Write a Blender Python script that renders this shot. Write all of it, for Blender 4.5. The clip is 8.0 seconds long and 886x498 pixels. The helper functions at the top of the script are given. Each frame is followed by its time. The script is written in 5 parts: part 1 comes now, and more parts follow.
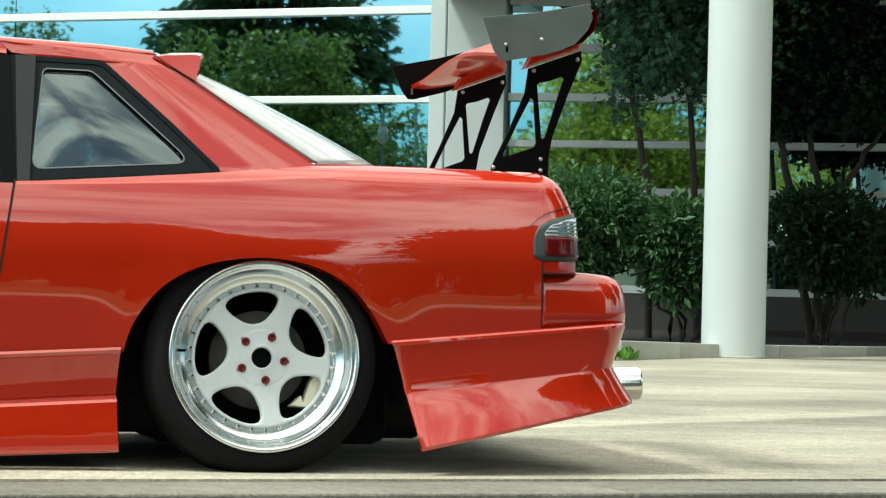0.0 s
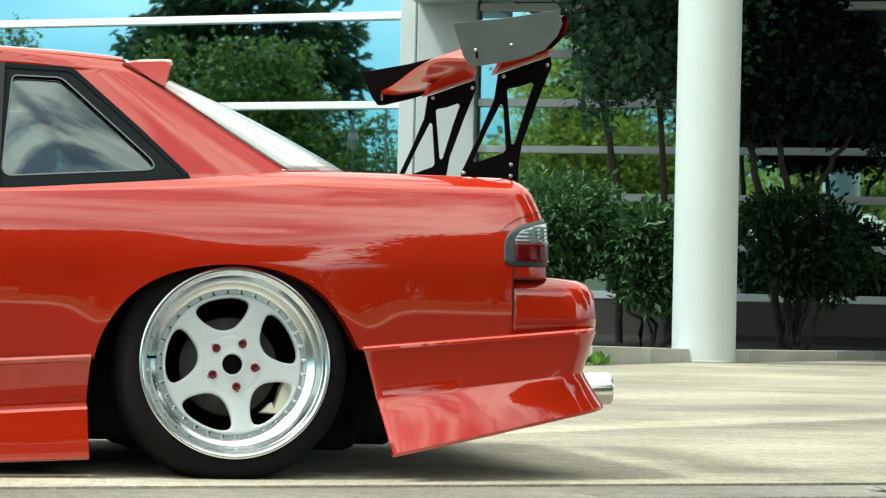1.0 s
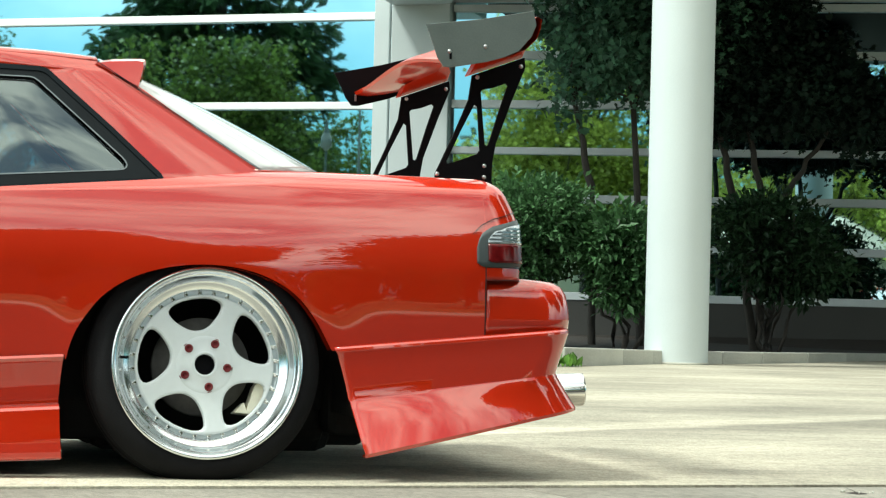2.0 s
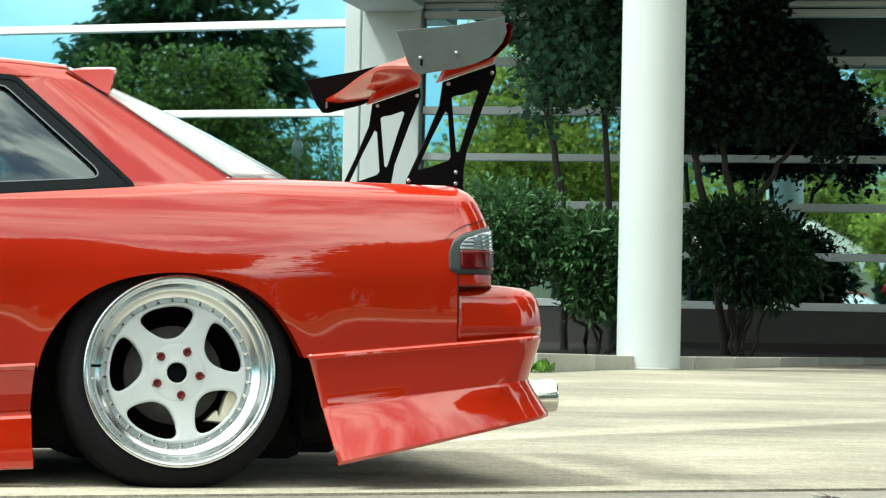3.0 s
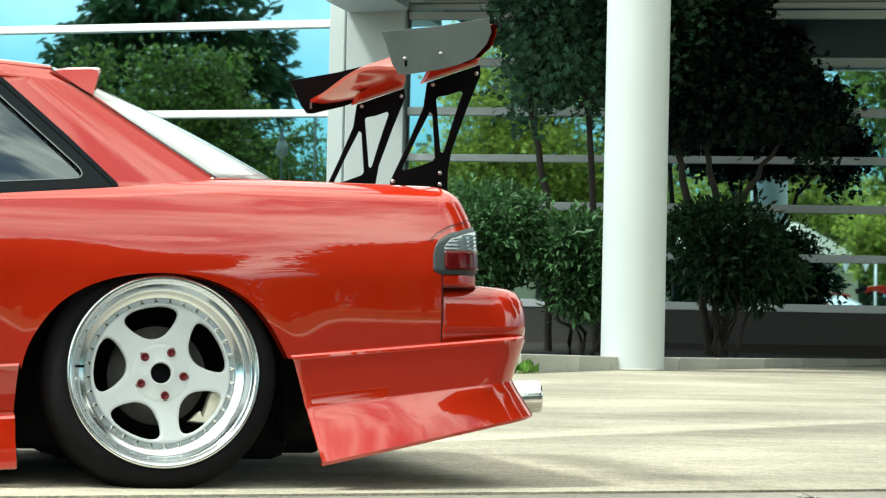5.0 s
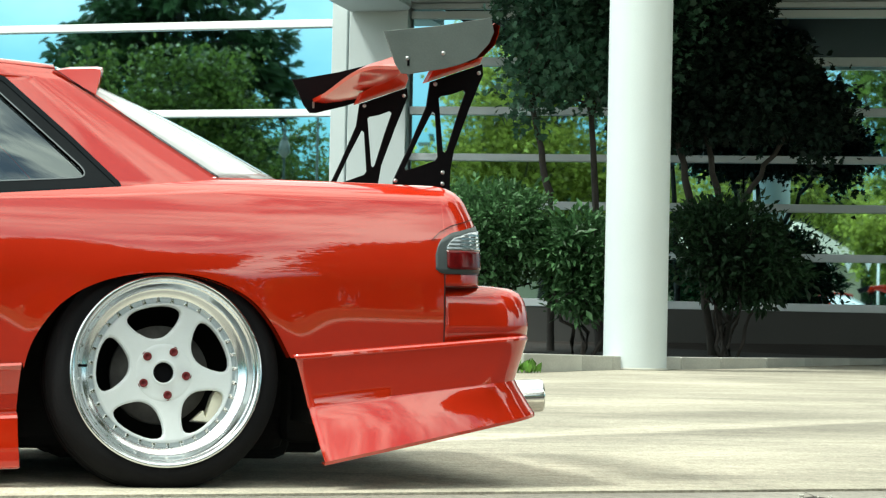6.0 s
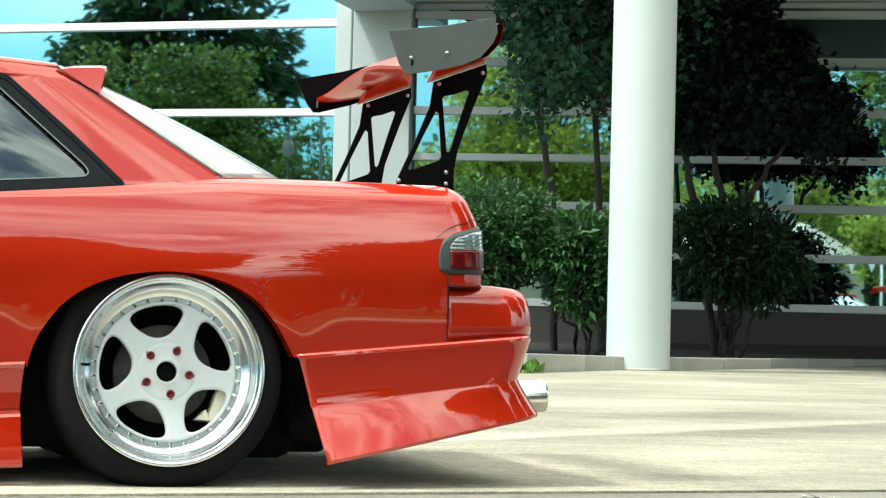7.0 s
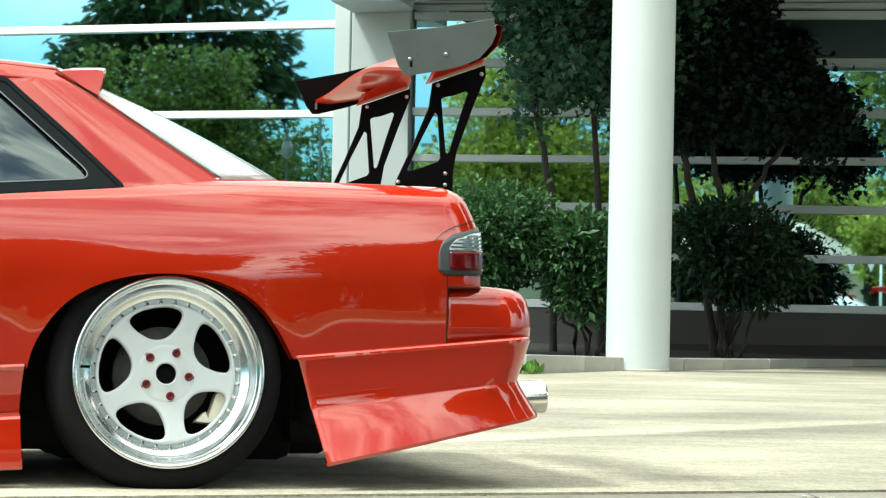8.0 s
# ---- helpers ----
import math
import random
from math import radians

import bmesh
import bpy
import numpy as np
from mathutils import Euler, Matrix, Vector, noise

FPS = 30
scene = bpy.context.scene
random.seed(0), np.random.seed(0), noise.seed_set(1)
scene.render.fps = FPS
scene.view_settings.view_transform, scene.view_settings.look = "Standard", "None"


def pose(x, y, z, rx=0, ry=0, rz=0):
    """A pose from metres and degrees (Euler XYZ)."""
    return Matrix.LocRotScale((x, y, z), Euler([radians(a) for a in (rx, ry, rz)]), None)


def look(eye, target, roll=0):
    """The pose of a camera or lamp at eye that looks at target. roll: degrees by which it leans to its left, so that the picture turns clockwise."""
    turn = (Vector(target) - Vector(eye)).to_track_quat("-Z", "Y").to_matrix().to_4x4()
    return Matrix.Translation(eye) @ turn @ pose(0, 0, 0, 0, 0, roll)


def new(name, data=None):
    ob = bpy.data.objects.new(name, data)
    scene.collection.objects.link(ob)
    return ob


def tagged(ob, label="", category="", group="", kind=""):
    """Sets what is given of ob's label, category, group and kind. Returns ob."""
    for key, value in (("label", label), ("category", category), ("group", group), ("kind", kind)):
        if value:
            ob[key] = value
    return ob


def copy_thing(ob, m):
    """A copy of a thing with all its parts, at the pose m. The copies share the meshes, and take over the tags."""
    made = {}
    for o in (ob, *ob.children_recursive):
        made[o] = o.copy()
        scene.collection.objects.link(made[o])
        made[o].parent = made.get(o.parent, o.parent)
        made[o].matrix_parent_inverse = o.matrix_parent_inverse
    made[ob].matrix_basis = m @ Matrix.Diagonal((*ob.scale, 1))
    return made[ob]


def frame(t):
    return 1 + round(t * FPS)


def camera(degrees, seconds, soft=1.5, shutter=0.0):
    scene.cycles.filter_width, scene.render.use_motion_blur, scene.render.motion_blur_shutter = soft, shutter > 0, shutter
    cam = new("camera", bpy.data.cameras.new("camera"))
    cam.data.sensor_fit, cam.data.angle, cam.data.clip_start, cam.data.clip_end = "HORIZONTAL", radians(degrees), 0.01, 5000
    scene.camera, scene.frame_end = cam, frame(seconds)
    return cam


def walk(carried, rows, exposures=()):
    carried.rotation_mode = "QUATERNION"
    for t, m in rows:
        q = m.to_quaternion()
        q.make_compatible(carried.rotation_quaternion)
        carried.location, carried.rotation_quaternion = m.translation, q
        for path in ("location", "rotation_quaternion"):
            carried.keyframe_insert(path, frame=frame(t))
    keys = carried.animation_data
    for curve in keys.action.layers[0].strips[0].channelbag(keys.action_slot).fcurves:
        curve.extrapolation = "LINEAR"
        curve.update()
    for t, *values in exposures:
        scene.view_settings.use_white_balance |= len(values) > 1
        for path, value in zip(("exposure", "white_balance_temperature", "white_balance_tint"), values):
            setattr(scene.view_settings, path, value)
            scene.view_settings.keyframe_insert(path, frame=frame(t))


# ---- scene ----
# ---------- camera: stands still on the roadside and pans a few degrees ----------
cam = camera(20, 8.0, soft=1.25)
EYE = (0.0, 0.0, 0.442)
TURNS = [
    (0.0, 91.1504, -1.4997, -0.0301), (0.5, 91.2575, -1.2943, -0.4085), (1.0, 91.2975, -1.2959, -0.6991),
    (1.5, 91.3214, -1.3769, -1.0856), (2.8, 91.4131, -1.3573, -1.705), (3.0, 91.4988, -1.1541, -1.9505),
    (3.5, 91.47, -1.1148, -2.1282), (4.0, 91.4768, -1.2022, -2.3007), (4.5, 91.503, -1.1282, -2.6717),
    (4.7, 91.5229, -1.2075, -2.3803), (6.0, 91.5095, -1.2128, -2.2542), (6.5, 91.4908, -1.1378, -2.3501),
    (7.0, 91.504, -1.3729, -2.1816), (7.5, 91.5247, -1.2667, -2.2338), (8.0, 91.532, -1.2157, -2.1933)]
walk(cam, [(t, pose(*EYE, rx, ry, rz)) for t, rx, ry, rz in TURNS],
     exposures=[(0.0, 0.29, 6140, 0), (2.4, 0.52, 6140, 0), (6.0, 0.56, 6140, 0), (8.0, 0.66, 6140, 0)])

# ---------- world, sun ----------
SUN_EL, SUN_AZ = radians(58), radians(248)   # azimuth clockwise from +y
world = bpy.data.worlds.new("sky")
scene.world = world
world.use_nodes = True
wn, wl = world.node_tree.nodes, world.node_tree.links
sky = wn.new("ShaderNodeTexSky")
sky.sky_type, sky.sun_disc = "NISHITA", False
sky.sun_elevation, sky.sun_rotation = SUN_EL, SUN_AZ
sky.air_density, sky.dust_density, sky.ozone_density = 1.1, 1.0, 1.5
wtc = wn.new("ShaderNodeTexCoord")
wmap = wn.new("ShaderNodeMapping")
wmap.inputs["Scale"].default_value = (1.3, 1.3, 2.4)
wnoise = wn.new("ShaderNodeTexNoise")
wnoise.inputs["Scale"].default_value, wnoise.inputs["Detail"].default_value = 3.4, 6.0
wnoise.inputs["Roughness"].default_value = 0.6
wramp = wn.new("ShaderNodeValToRGB")
wramp.color_ramp.elements[0].position, wramp.color_ramp.elements[1].position = 0.28, 0.60
wmix = wn.new("ShaderNodeMix")
wmix.data_type = "RGBA"
wmix.inputs[7].default_value = (40.0, 37.8, 32.8, 1)
wl.new(wtc.outputs["Generated"], wmap.inputs["Vector"])
wl.new(wmap.outputs[0], wnoise.inputs["Vector"])
wl.new(wnoise.outputs["Fac"], wramp.inputs["Fac"])
# high thin haze: whiter overhead
wsep = wn.new("ShaderNodeSeparateXYZ")
whaze = wn.new("ShaderNodeMapRange")
whaze.inputs["From Min"].default_value, whaze.inputs["From Max"].default_value = 0.78, 0.93
whaze.inputs["To Max"].default_value = 0.62
wsum = wn.new("ShaderNodeMath")
wsum.operation, wsum.use_clamp = "ADD", True
wl.new(wtc.outputs["Generated"], wsep.inputs[0])
wl.new(wsep.outputs["Z"], whaze.inputs["Value"])
wl.new(whaze.outputs[0], wsum.inputs[0])
# clouds stand clear of the horizon
wlow = wn.new("ShaderNodeMapRange")
wlow.interpolation_type = "SMOOTHSTEP"
wlow.inputs["From Min"].default_value, wlow.inputs["From Max"].default_value = 0.05, 0.25
wthin = wn.new("ShaderNodeMath")
wthin.operation = "MULTIPLY"
wl.new(wsep.outputs["Z"], wlow.inputs["Value"])
wl.new(wramp.outputs["Color"], wthin.inputs[0])
wl.new(wlow.outputs[0], wthin.inputs[1])
# and break up into small ones higher in the sky
whigh = wn.new("ShaderNodeMapRange")
whigh.interpolation_type = "SMOOTHSTEP"
whigh.inputs["From Min"].default_value, whigh.inputs["From Max"].default_value = 0.56, 0.72
wsmall, wgaps = wn.new("ShaderNodeTexNoise"), wn.new("ShaderNodeMapRange")
wsmall.inputs["Scale"].default_value, wsmall.inputs["Detail"].default_value = 7.5, 5.0
wgaps.inputs["From Min"].default_value, wgaps.inputs["From Max"].default_value = 0.41, 0.57
wgaps.inputs["To Min"].default_value, wgaps.inputs["To Max"].default_value = 0.80, 0.0
wcut, wbreak = wn.new("ShaderNodeMath"), wn.new("ShaderNodeMath")
wcut.operation, wbreak.operation = "MULTIPLY", "MULTIPLY_ADD"
wkeep = wn.new("ShaderNodeMath")
wkeep.operation = "SUBTRACT"
wkeep.inputs[0].default_value = 1.0
wl.new(wsep.outputs["Z"], whigh.inputs["Value"])
wl.new(wmap.outputs[0], wsmall.inputs["Vector"])
wl.new(wsmall.outputs["Fac"], wgaps.inputs["Value"])
wl.new(wgaps.outputs[0], wcut.inputs[0])
wl.new(whigh.outputs[0], wcut.inputs[1])
wl.new(wcut.outputs[0], wkeep.inputs[1])
wl.new(wthin.outputs[0], wbreak.inputs[0])
wl.new(wkeep.outputs[0], wbreak.inputs[1])
wbreak.inputs[2].default_value = 0.0
wl.new(wbreak.outputs[0], wsum.inputs[1])
wl.new(wsum.outputs[0], wmix.inputs[0])
wgain = wn.new("ShaderNodeVectorMath")
wgain.operation = "MULTIPLY"
wgain.inputs[1].default_value = (0.74, 1.46, 1.72)
wl.new(sky.outputs[0], wgain.inputs[0])
wl.new(wgain.outputs[0], wmix.inputs[6])
wl.new(wmix.outputs[2], wn["Background"].inputs["Color"])
wn["Background"].inputs["Strength"].default_value = 0.05

sun_data = bpy.data.lights.new("sun", "SUN")
sun_data.energy, sun_data.angle, sun_data.color = 2.8, radians(8), (1.0, 0.95, 0.86)
sun_from = Vector((math.sin(SUN_AZ) * math.cos(SUN_EL), math.cos(SUN_AZ) * math.cos(SUN_EL), math.sin(SUN_EL)))
sun = new("sun", sun_data)
sun.matrix_world = look(sun_from * 60, (0, 0, 0))


# ---------- materials ----------
def material(name, colour, rough=0.5, metal=0.0, coat=0.0, vary=0.12, scale=6.0, fine=60.0, bump=0.0, bump_scale=40.0,
             second=None, spec=0.5, ior=1.5, per_piece=0.0, tight=0.18):
    """A procedural surface: base colour varied at two scales, with fine relief."""
    m = bpy.data.materials.new(name)
    m.use_nodes = True
    n, l = m.node_tree.nodes, m.node_tree.links
    b = n["Principled BSDF"]
    b.inputs["Metallic"].default_value = metal
    b.inputs["Coat Weight"].default_value = coat
    b.inputs["Coat Roughness"].default_value = 0.04
    b.inputs["Specular IOR Level"].default_value = spec
    b.inputs["IOR"].default_value = ior
    tc = n.new("ShaderNodeTexCoord")
    big, small = n.new("ShaderNodeTexNoise"), n.new("ShaderNodeTexNoise")
    big.inputs["Scale"].default_value, big.inputs["Detail"].default_value = scale, 5.0
    small.inputs["Scale"].default_value, small.inputs["Detail"].default_value = fine, 6.0
    l.new(tc.outputs["Object"], big.inputs["Vector"])
    l.new(tc.outputs["Object"], small.inputs["Vector"])
    add = n.new("ShaderNodeMath")
    add.operation = "MULTIPLY_ADD"
    add.inputs[1].default_value = 0.4
    l.new(small.outputs["Fac"], add.inputs[0])
    sc = n.new("ShaderNodeMath")
    sc.operation = "MULTIPLY"
    sc.inputs[1].default_value = 0.6
    l.new(big.outputs["Fac"], sc.inputs[0])
    l.new(sc.outputs[0], add.inputs[2])
    ramp = n.new("ShaderNodeValToRGB")
    ramp.color_ramp.elements[0].position, ramp.color_ramp.elements[1].position = 0.5 - tight, 0.5 + tight
    lo = [c * (1 - vary) for c in colour]
    hi = [min(1.0, c * (1 + vary)) for c in (second or colour)]
    ramp.color_ramp.elements[0].color, ramp.color_ramp.elements[1].color = (*lo, 1), (*hi, 1)
    l.new(add.outputs[0], ramp.inputs["Fac"])
    out = ramp.outputs["Color"]
    if per_piece:
        oi = n.new("ShaderNodeObjectInfo") if per_piece < 0 else n.new("ShaderNodeNewGeometry")
        hsv = n.new("ShaderNodeHueSaturation")
        mr = n.new("ShaderNodeMapRange")
        mr.inputs["To Min"].default_value, mr.inputs["To Max"].default_value = 1 - abs(per_piece), 1 + abs(per_piece)
        l.new(oi.outputs["Random" if per_piece < 0 else "Random Per Island"], mr.inputs["Value"])
        l.new(mr.outputs[0], hsv.inputs["Value"])
        l.new(out, hsv.inputs["Color"])
        out = hsv.outputs["Color"]
    l.new(out, b.inputs["Base Color"])
    rr = n.new("ShaderNodeMapRange")
    rr.inputs["To Min"].default_value, rr.inputs["To Max"].default_value = rough * 0.85, min(1.0, rough * 1.15)
    l.new(small.outputs["Fac"], rr.inputs["Value"])
    l.new(rr.outputs[0], b.inputs["Roughness"])
    if bump:
        bn, tex = n.new("ShaderNodeBump"), n.new("ShaderNodeTexNoise")
        tex.inputs["Scale"].default_value, tex.inputs["Detail"].default_value = bump_scale, 6.0
        l.new(tc.outputs["Object"], tex.inputs["Vector"])
        l.new(tex.outputs["Fac"], bn.inputs["Height"])
        bn.inputs["Strength"].default_value, bn.inputs["Distance"].default_value = bump, 0.01
        l.new(bn.outputs[0], b.inputs["Normal"])
    return m


def leaf_material(name, colour, second, rough=0.45, thin=0.28, spec=0.2):
    """Leaves: green that differs from leaf to leaf, with some light passing through."""
    m = material(name, colour, rough, vary=0.25, scale=1.2, fine=30, second=second, per_piece=0.45, spec=spec)
    n, l = m.node_tree.nodes, m.node_tree.links
    b = n["Principled BSDF"]
    tr, mix = n.new("ShaderNodeBsdfTranslucent"), n.new("ShaderNodeMixShader")
    mix.inputs[0].default_value = thin
    l.new(b.inputs["Base Color"].links[0].from_socket, tr.inputs["Color"])
    l.new(b.outputs[0], mix.inputs[1])
    l.new(tr.outputs[0], mix.inputs[2])
    l.new(mix.outputs[0], n["Material Output"].inputs["Surface"])
    return m


def concrete_material(name, colour, stain, joints=None):
    """Weathered concrete with long faint stains and fine grain."""
    m = material(name, colour, 0.85, vary=0.14, scale=0.9, fine=90, bump=0.5, bump_scale=160, tight=0.10)
    n, l = m.node_tree.nodes, m.node_tree.links
    b = n["Principled BSDF"]
    src = b.inputs["Base Color"].links[0].from_socket
    tc, mp, no, ra, mx = (n.new("ShaderNodeTexCoord"), n.new("ShaderNodeMapping"), n.new("ShaderNodeTexNoise"),
                          n.new("ShaderNodeValToRGB"), n.new("ShaderNodeMix"))
    mx.data_type = "RGBA"
    mx.blend_type = "MULTIPLY"
    mp.inputs["Scale"].default_value = (0.30, 0.62, 1.0)
    mp.inputs["Rotation"].default_value = (0, 0, radians(-24))
    no.inputs["Scale"].default_value, no.inputs["Detail"].default_value = 1.0, 12.0
    no.inputs["Roughness"].default_value, no.inputs["Distortion"].default_value = 0.72, 0.6
    ra.color_ramp.elements[0].position, ra.color_ramp.elements[1].position = 0.40, 0.60
    ra.color_ramp.elements[0].color, ra.color_ramp.elements[1].color = (*stain, 1), (1, 1, 1, 1)
    l.new(tc.outputs["Object"], mp.inputs["Vector"])
    l.new(mp.outputs[0], no.inputs["Vector"])
    l.new(no.outputs["Fac"], ra.inputs["Fac"])
    mx.inputs[0].default_value = 0.9
    l.new(src, mx.inputs[6])
    l.new(ra.outputs["Color"], mx.inputs[7])
    # long narrow streaks along the drive, and scattered dark spots
    out = mx.outputs[2]
    for scale, turn, lo, hi, depth in (((0.16, 0.30, 1), -17, 0.43, 0.58, 0.70), ((0.8, 1.0, 1), -30, 0.52, 0.66, 0.86), ((1.6, 4.0, 6.0), -6, 0.54, 0.62, 0.84), ((26.0, 14.0, 30.0), 4, 0.45, 0.58, 0.82), ((110.0, 26.0, 60.0), -3, 0.43, 0.58, 0.80), ((9.0, 9.0, 9.0), 0, 0.66, 0.74, 0.6)):
        m2, n2, r2, x2 = n.new("ShaderNodeMapping"), n.new("ShaderNodeTexNoise"), n.new("ShaderNodeValToRGB"), n.new("ShaderNodeMix")
        m2.inputs["Scale"].default_value, m2.inputs["Rotation"].default_value = scale, (0, 0, radians(turn))
        n2.inputs["Scale"].default_value, n2.inputs["Detail"].default_value, n2.inputs["Roughness"].default_value = 1.0, 9.0, 0.65
        r2.color_ramp.elements[0].position, r2.color_ramp.elements[1].position = lo, hi
        r2.color_ramp.elements[0].color, r2.color_ramp.elements[1].color = (1, 1, 1, 1), (depth, depth, depth, 1)
        x2.data_type, x2.blend_type = "RGBA", "MULTIPLY"
        x2.inputs[0].default_value = 1.0
        l.new(tc.outputs["Object"], m2.inputs["Vector"])
        l.new(m2.outputs[0], n2.inputs["Vector"])
        l.new(n2.outputs["Fac"], r2.inputs["Fac"])
        l.new(out, x2.inputs[6])
        l.new(r2.outputs["Color"], x2.inputs[7])
        out = x2.outputs[2]
    if joints:
        # stains that run along a worn joint across the drive
        across, stops = joints
        dot, wob, mr, rj, xj = (n.new("ShaderNodeVectorMath"), n.new("ShaderNodeTexNoise"), n.new("ShaderNodeMapRange"),
                                n.new("ShaderNodeValToRGB"), n.new("ShaderNodeMix"))
        dot.operation = "DOT_PRODUCT"
        dot.inputs[1].default_value = across
        wob.inputs["Scale"].default_value, wob.inputs["Detail"].default_value = 1.1, 8.0
        ad = n.new("ShaderNodeMath")
        ad.operation = "MULTIPLY_ADD"
        ad.inputs[1].default_value = 0.34
        mr.inputs["From Min"].default_value, mr.inputs["From Max"].default_value = -6.58, -4.18
        l.new(tc.outputs["Object"], dot.inputs[0])
        l.new(tc.outputs["Object"], wob.inputs["Vector"])
        l.new(wob.outputs["Fac"], ad.inputs[0])
        l.new(dot.outputs["Value"], ad.inputs[2])
        l.new(ad.outputs[0], mr.inputs["Value"])
        l.new(mr.outputs[0], rj.inputs["Fac"])
        ramp = rj.color_ramp
        while len(ramp.elements) < len(stops):
            ramp.elements.new(0.5)
        for e, (at, grey) in zip(ramp.elements, stops):
            e.position, e.color = at, (grey, grey, grey * 0.99, 1)
        xj.data_type, xj.blend_type = "RGBA", "MULTIPLY"
        xj.inputs[0].default_value = 1.0
        l.new(out, xj.inputs[6])
        l.new(rj.outputs["Color"], xj.inputs[7])
        out = xj.outputs[2]
    l.new(out, b.inputs["Base Color"])
    return m


def glass_coated(name, tint):
    """Mirror-coated solar glass."""
    m = material(name, tint, 0.015, metal=1.0, vary=0.03, scale=0.4, fine=2.0)
    return m


def clear_pane(name, tint, ior):
    """Tinted glass that is seen through, with its own gloss."""
    m = material(name, tint, 0.02, vary=0.04, scale=3)
    n, l = m.node_tree.nodes, m.node_tree.links
    see, gloss, fres, mix = n.new("ShaderNodeBsdfTransparent"), n.new("ShaderNodeBsdfGlossy"), n.new("ShaderNodeFresnel"), n.new("ShaderNodeMixShader")
    gloss.inputs["Roughness"].default_value, fres.inputs["IOR"].default_value = 0.02, ior
    gloss.inputs["Color"].default_value = (0.84, 0.98, 1.0, 1)
    l.new(n["Principled BSDF"].inputs["Base Color"].links[0].from_socket, see.inputs["Color"])
    l.new(fres.outputs[0], mix.inputs[0])
    l.new(see.outputs[0], mix.inputs[1])
    l.new(gloss.outputs[0], mix.inputs[2])
    l.new(mix.outputs[0], n["Material Output"].inputs["Surface"])
    n.remove(n["Principled BSDF"])
    return m


PAINT = material("red car paint", (0.49, 0.0175, 0.0012), 0.4, coat=1.0, vary=0.05, scale=3, fine=300, spec=0.1)
PAINT.node_tree.nodes["Principled BSDF"].inputs["Coat IOR"].default_value = 1.9
PAINT.node_tree.nodes["Principled BSDF"].inputs["Coat Roughness"].default_value = 0.015


def wavy(m, scale, strength, coat=True, wave=False):
    """Slight waviness of a sheet, or moulded ribs, felt by its gloss."""
    n, l = m.node_tree.nodes, m.node_tree.links
    tc, bn = n.new("ShaderNodeTexCoord"), n.new("ShaderNodeBump")
    if wave:
        tex = n.new("ShaderNodeTexWave")
        tex.bands_direction = "Z"
        tex.inputs["Scale"].default_value = scale
    else:
        tex = n.new("ShaderNodeTexNoise")
        tex.inputs["Scale"].default_value, tex.inputs["Detail"].default_value = scale, 1.5
    bn.inputs["Strength"].default_value, bn.inputs["Distance"].default_value = strength, 0.01
    l.new(tc.outputs["Object"], tex.inputs["Vector"])
    l.new(tex.outputs["Fac"], bn.inputs["Height"])
    l.new(bn.outputs[0], n["Principled BSDF"].inputs["Normal"])
    if coat:
        l.new(bn.outputs[0], n["Principled BSDF"].inputs["Coat Normal"])


wavy(PAINT, 2.6, 0.05)
WING_PAINT = material("red wing paint", (0.42, 0.020, 0.002), 0.4, coat=0.5, vary=0.06, scale=6, fine=200, spec=0.04)
WING_PAINT.node_tree.nodes["Principled BSDF"].inputs["Coat IOR"].default_value = 1.38
WING_PAINT.node_tree.nodes["Principled BSDF"].inputs["Coat Roughness"].default_value = 0.07
BLACK = material("black powder coat", (0.004, 0.004, 0.005), 0.55, vary=0.2, spec=0.07)
SURROUND = material("grey lamp surround", (0.045, 0.058, 0.060), 0.5, vary=0.12, scale=20)
RUBBER = material("tyre rubber", (0.009, 0.009, 0.010), 0.85, spec=0.12, vary=0.25, scale=10, fine=120, bump=0.15, bump_scale=160)
TRIM = material("grey rubber trim", (0.008, 0.0115, 0.0145), 0.6, spec=0.08, vary=0.15, scale=10)
GAP = material("shadow gap sealant", (0.03, 0.006, 0.005), 0.8, vary=0.1)
LINER = material("wheel well liner", (0.015, 0.015, 0.016), 0.9, vary=0.2)
TINTED = clear_pane("tinted car glass", (0.36, 0.46, 0.50), 2.3)
POST = material("gloss black post", (0.008, 0.010, 0.013), 0.2, vary=0.15, scale=8, spec=0.5)
FRIT = material("black printed glass edge", (0.008, 0.011, 0.013), 0.35, vary=0.15, scale=8, spec=0.12)
# White sky glare on the screens is put into this base colour.
SCREEN_GLARE = material("screen glass with sky glare in its colour", (0.52, 0.54, 0.54), 0.02, vary=0.05, scale=2, ior=2.3)
CHROME = material("polished metal", (0.86, 0.85, 0.82), 0.09, metal=1.0, vary=0.05, scale=12)
LIP = material("polished rim lip", (0.78, 0.82, 0.84), 0.16, metal=1.0, vary=0.06, scale=8, fine=140)
WHEEL_WHITE = material("white wheel enamel", (0.80, 0.85, 0.87), 0.38, vary=0.03, scale=14, coat=0.3)
NUT_RED = material("dark red anodised nut", (0.16, 0.010, 0.014), 0.4, metal=0.2, vary=0.15, scale=40)
CAST = material("grey cast iron", (0.14, 0.135, 0.13), 0.55, metal=0.6, vary=0.2, scale=30)
CREAM = material("cream caliper paint", (0.90, 0.86, 0.70), 0.5, vary=0.06, scale=25)
PLATE = material("brushed grey composite", (0.145, 0.172, 0.160), 0.55, metal=0.25, vary=0.16, scale=9, fine=220, bump=0.1)
LENS_RED = material("dark red lamp lens", (0.10, 0.004, 0.005), 0.15, spec=0.25, vary=0.3, scale=60)
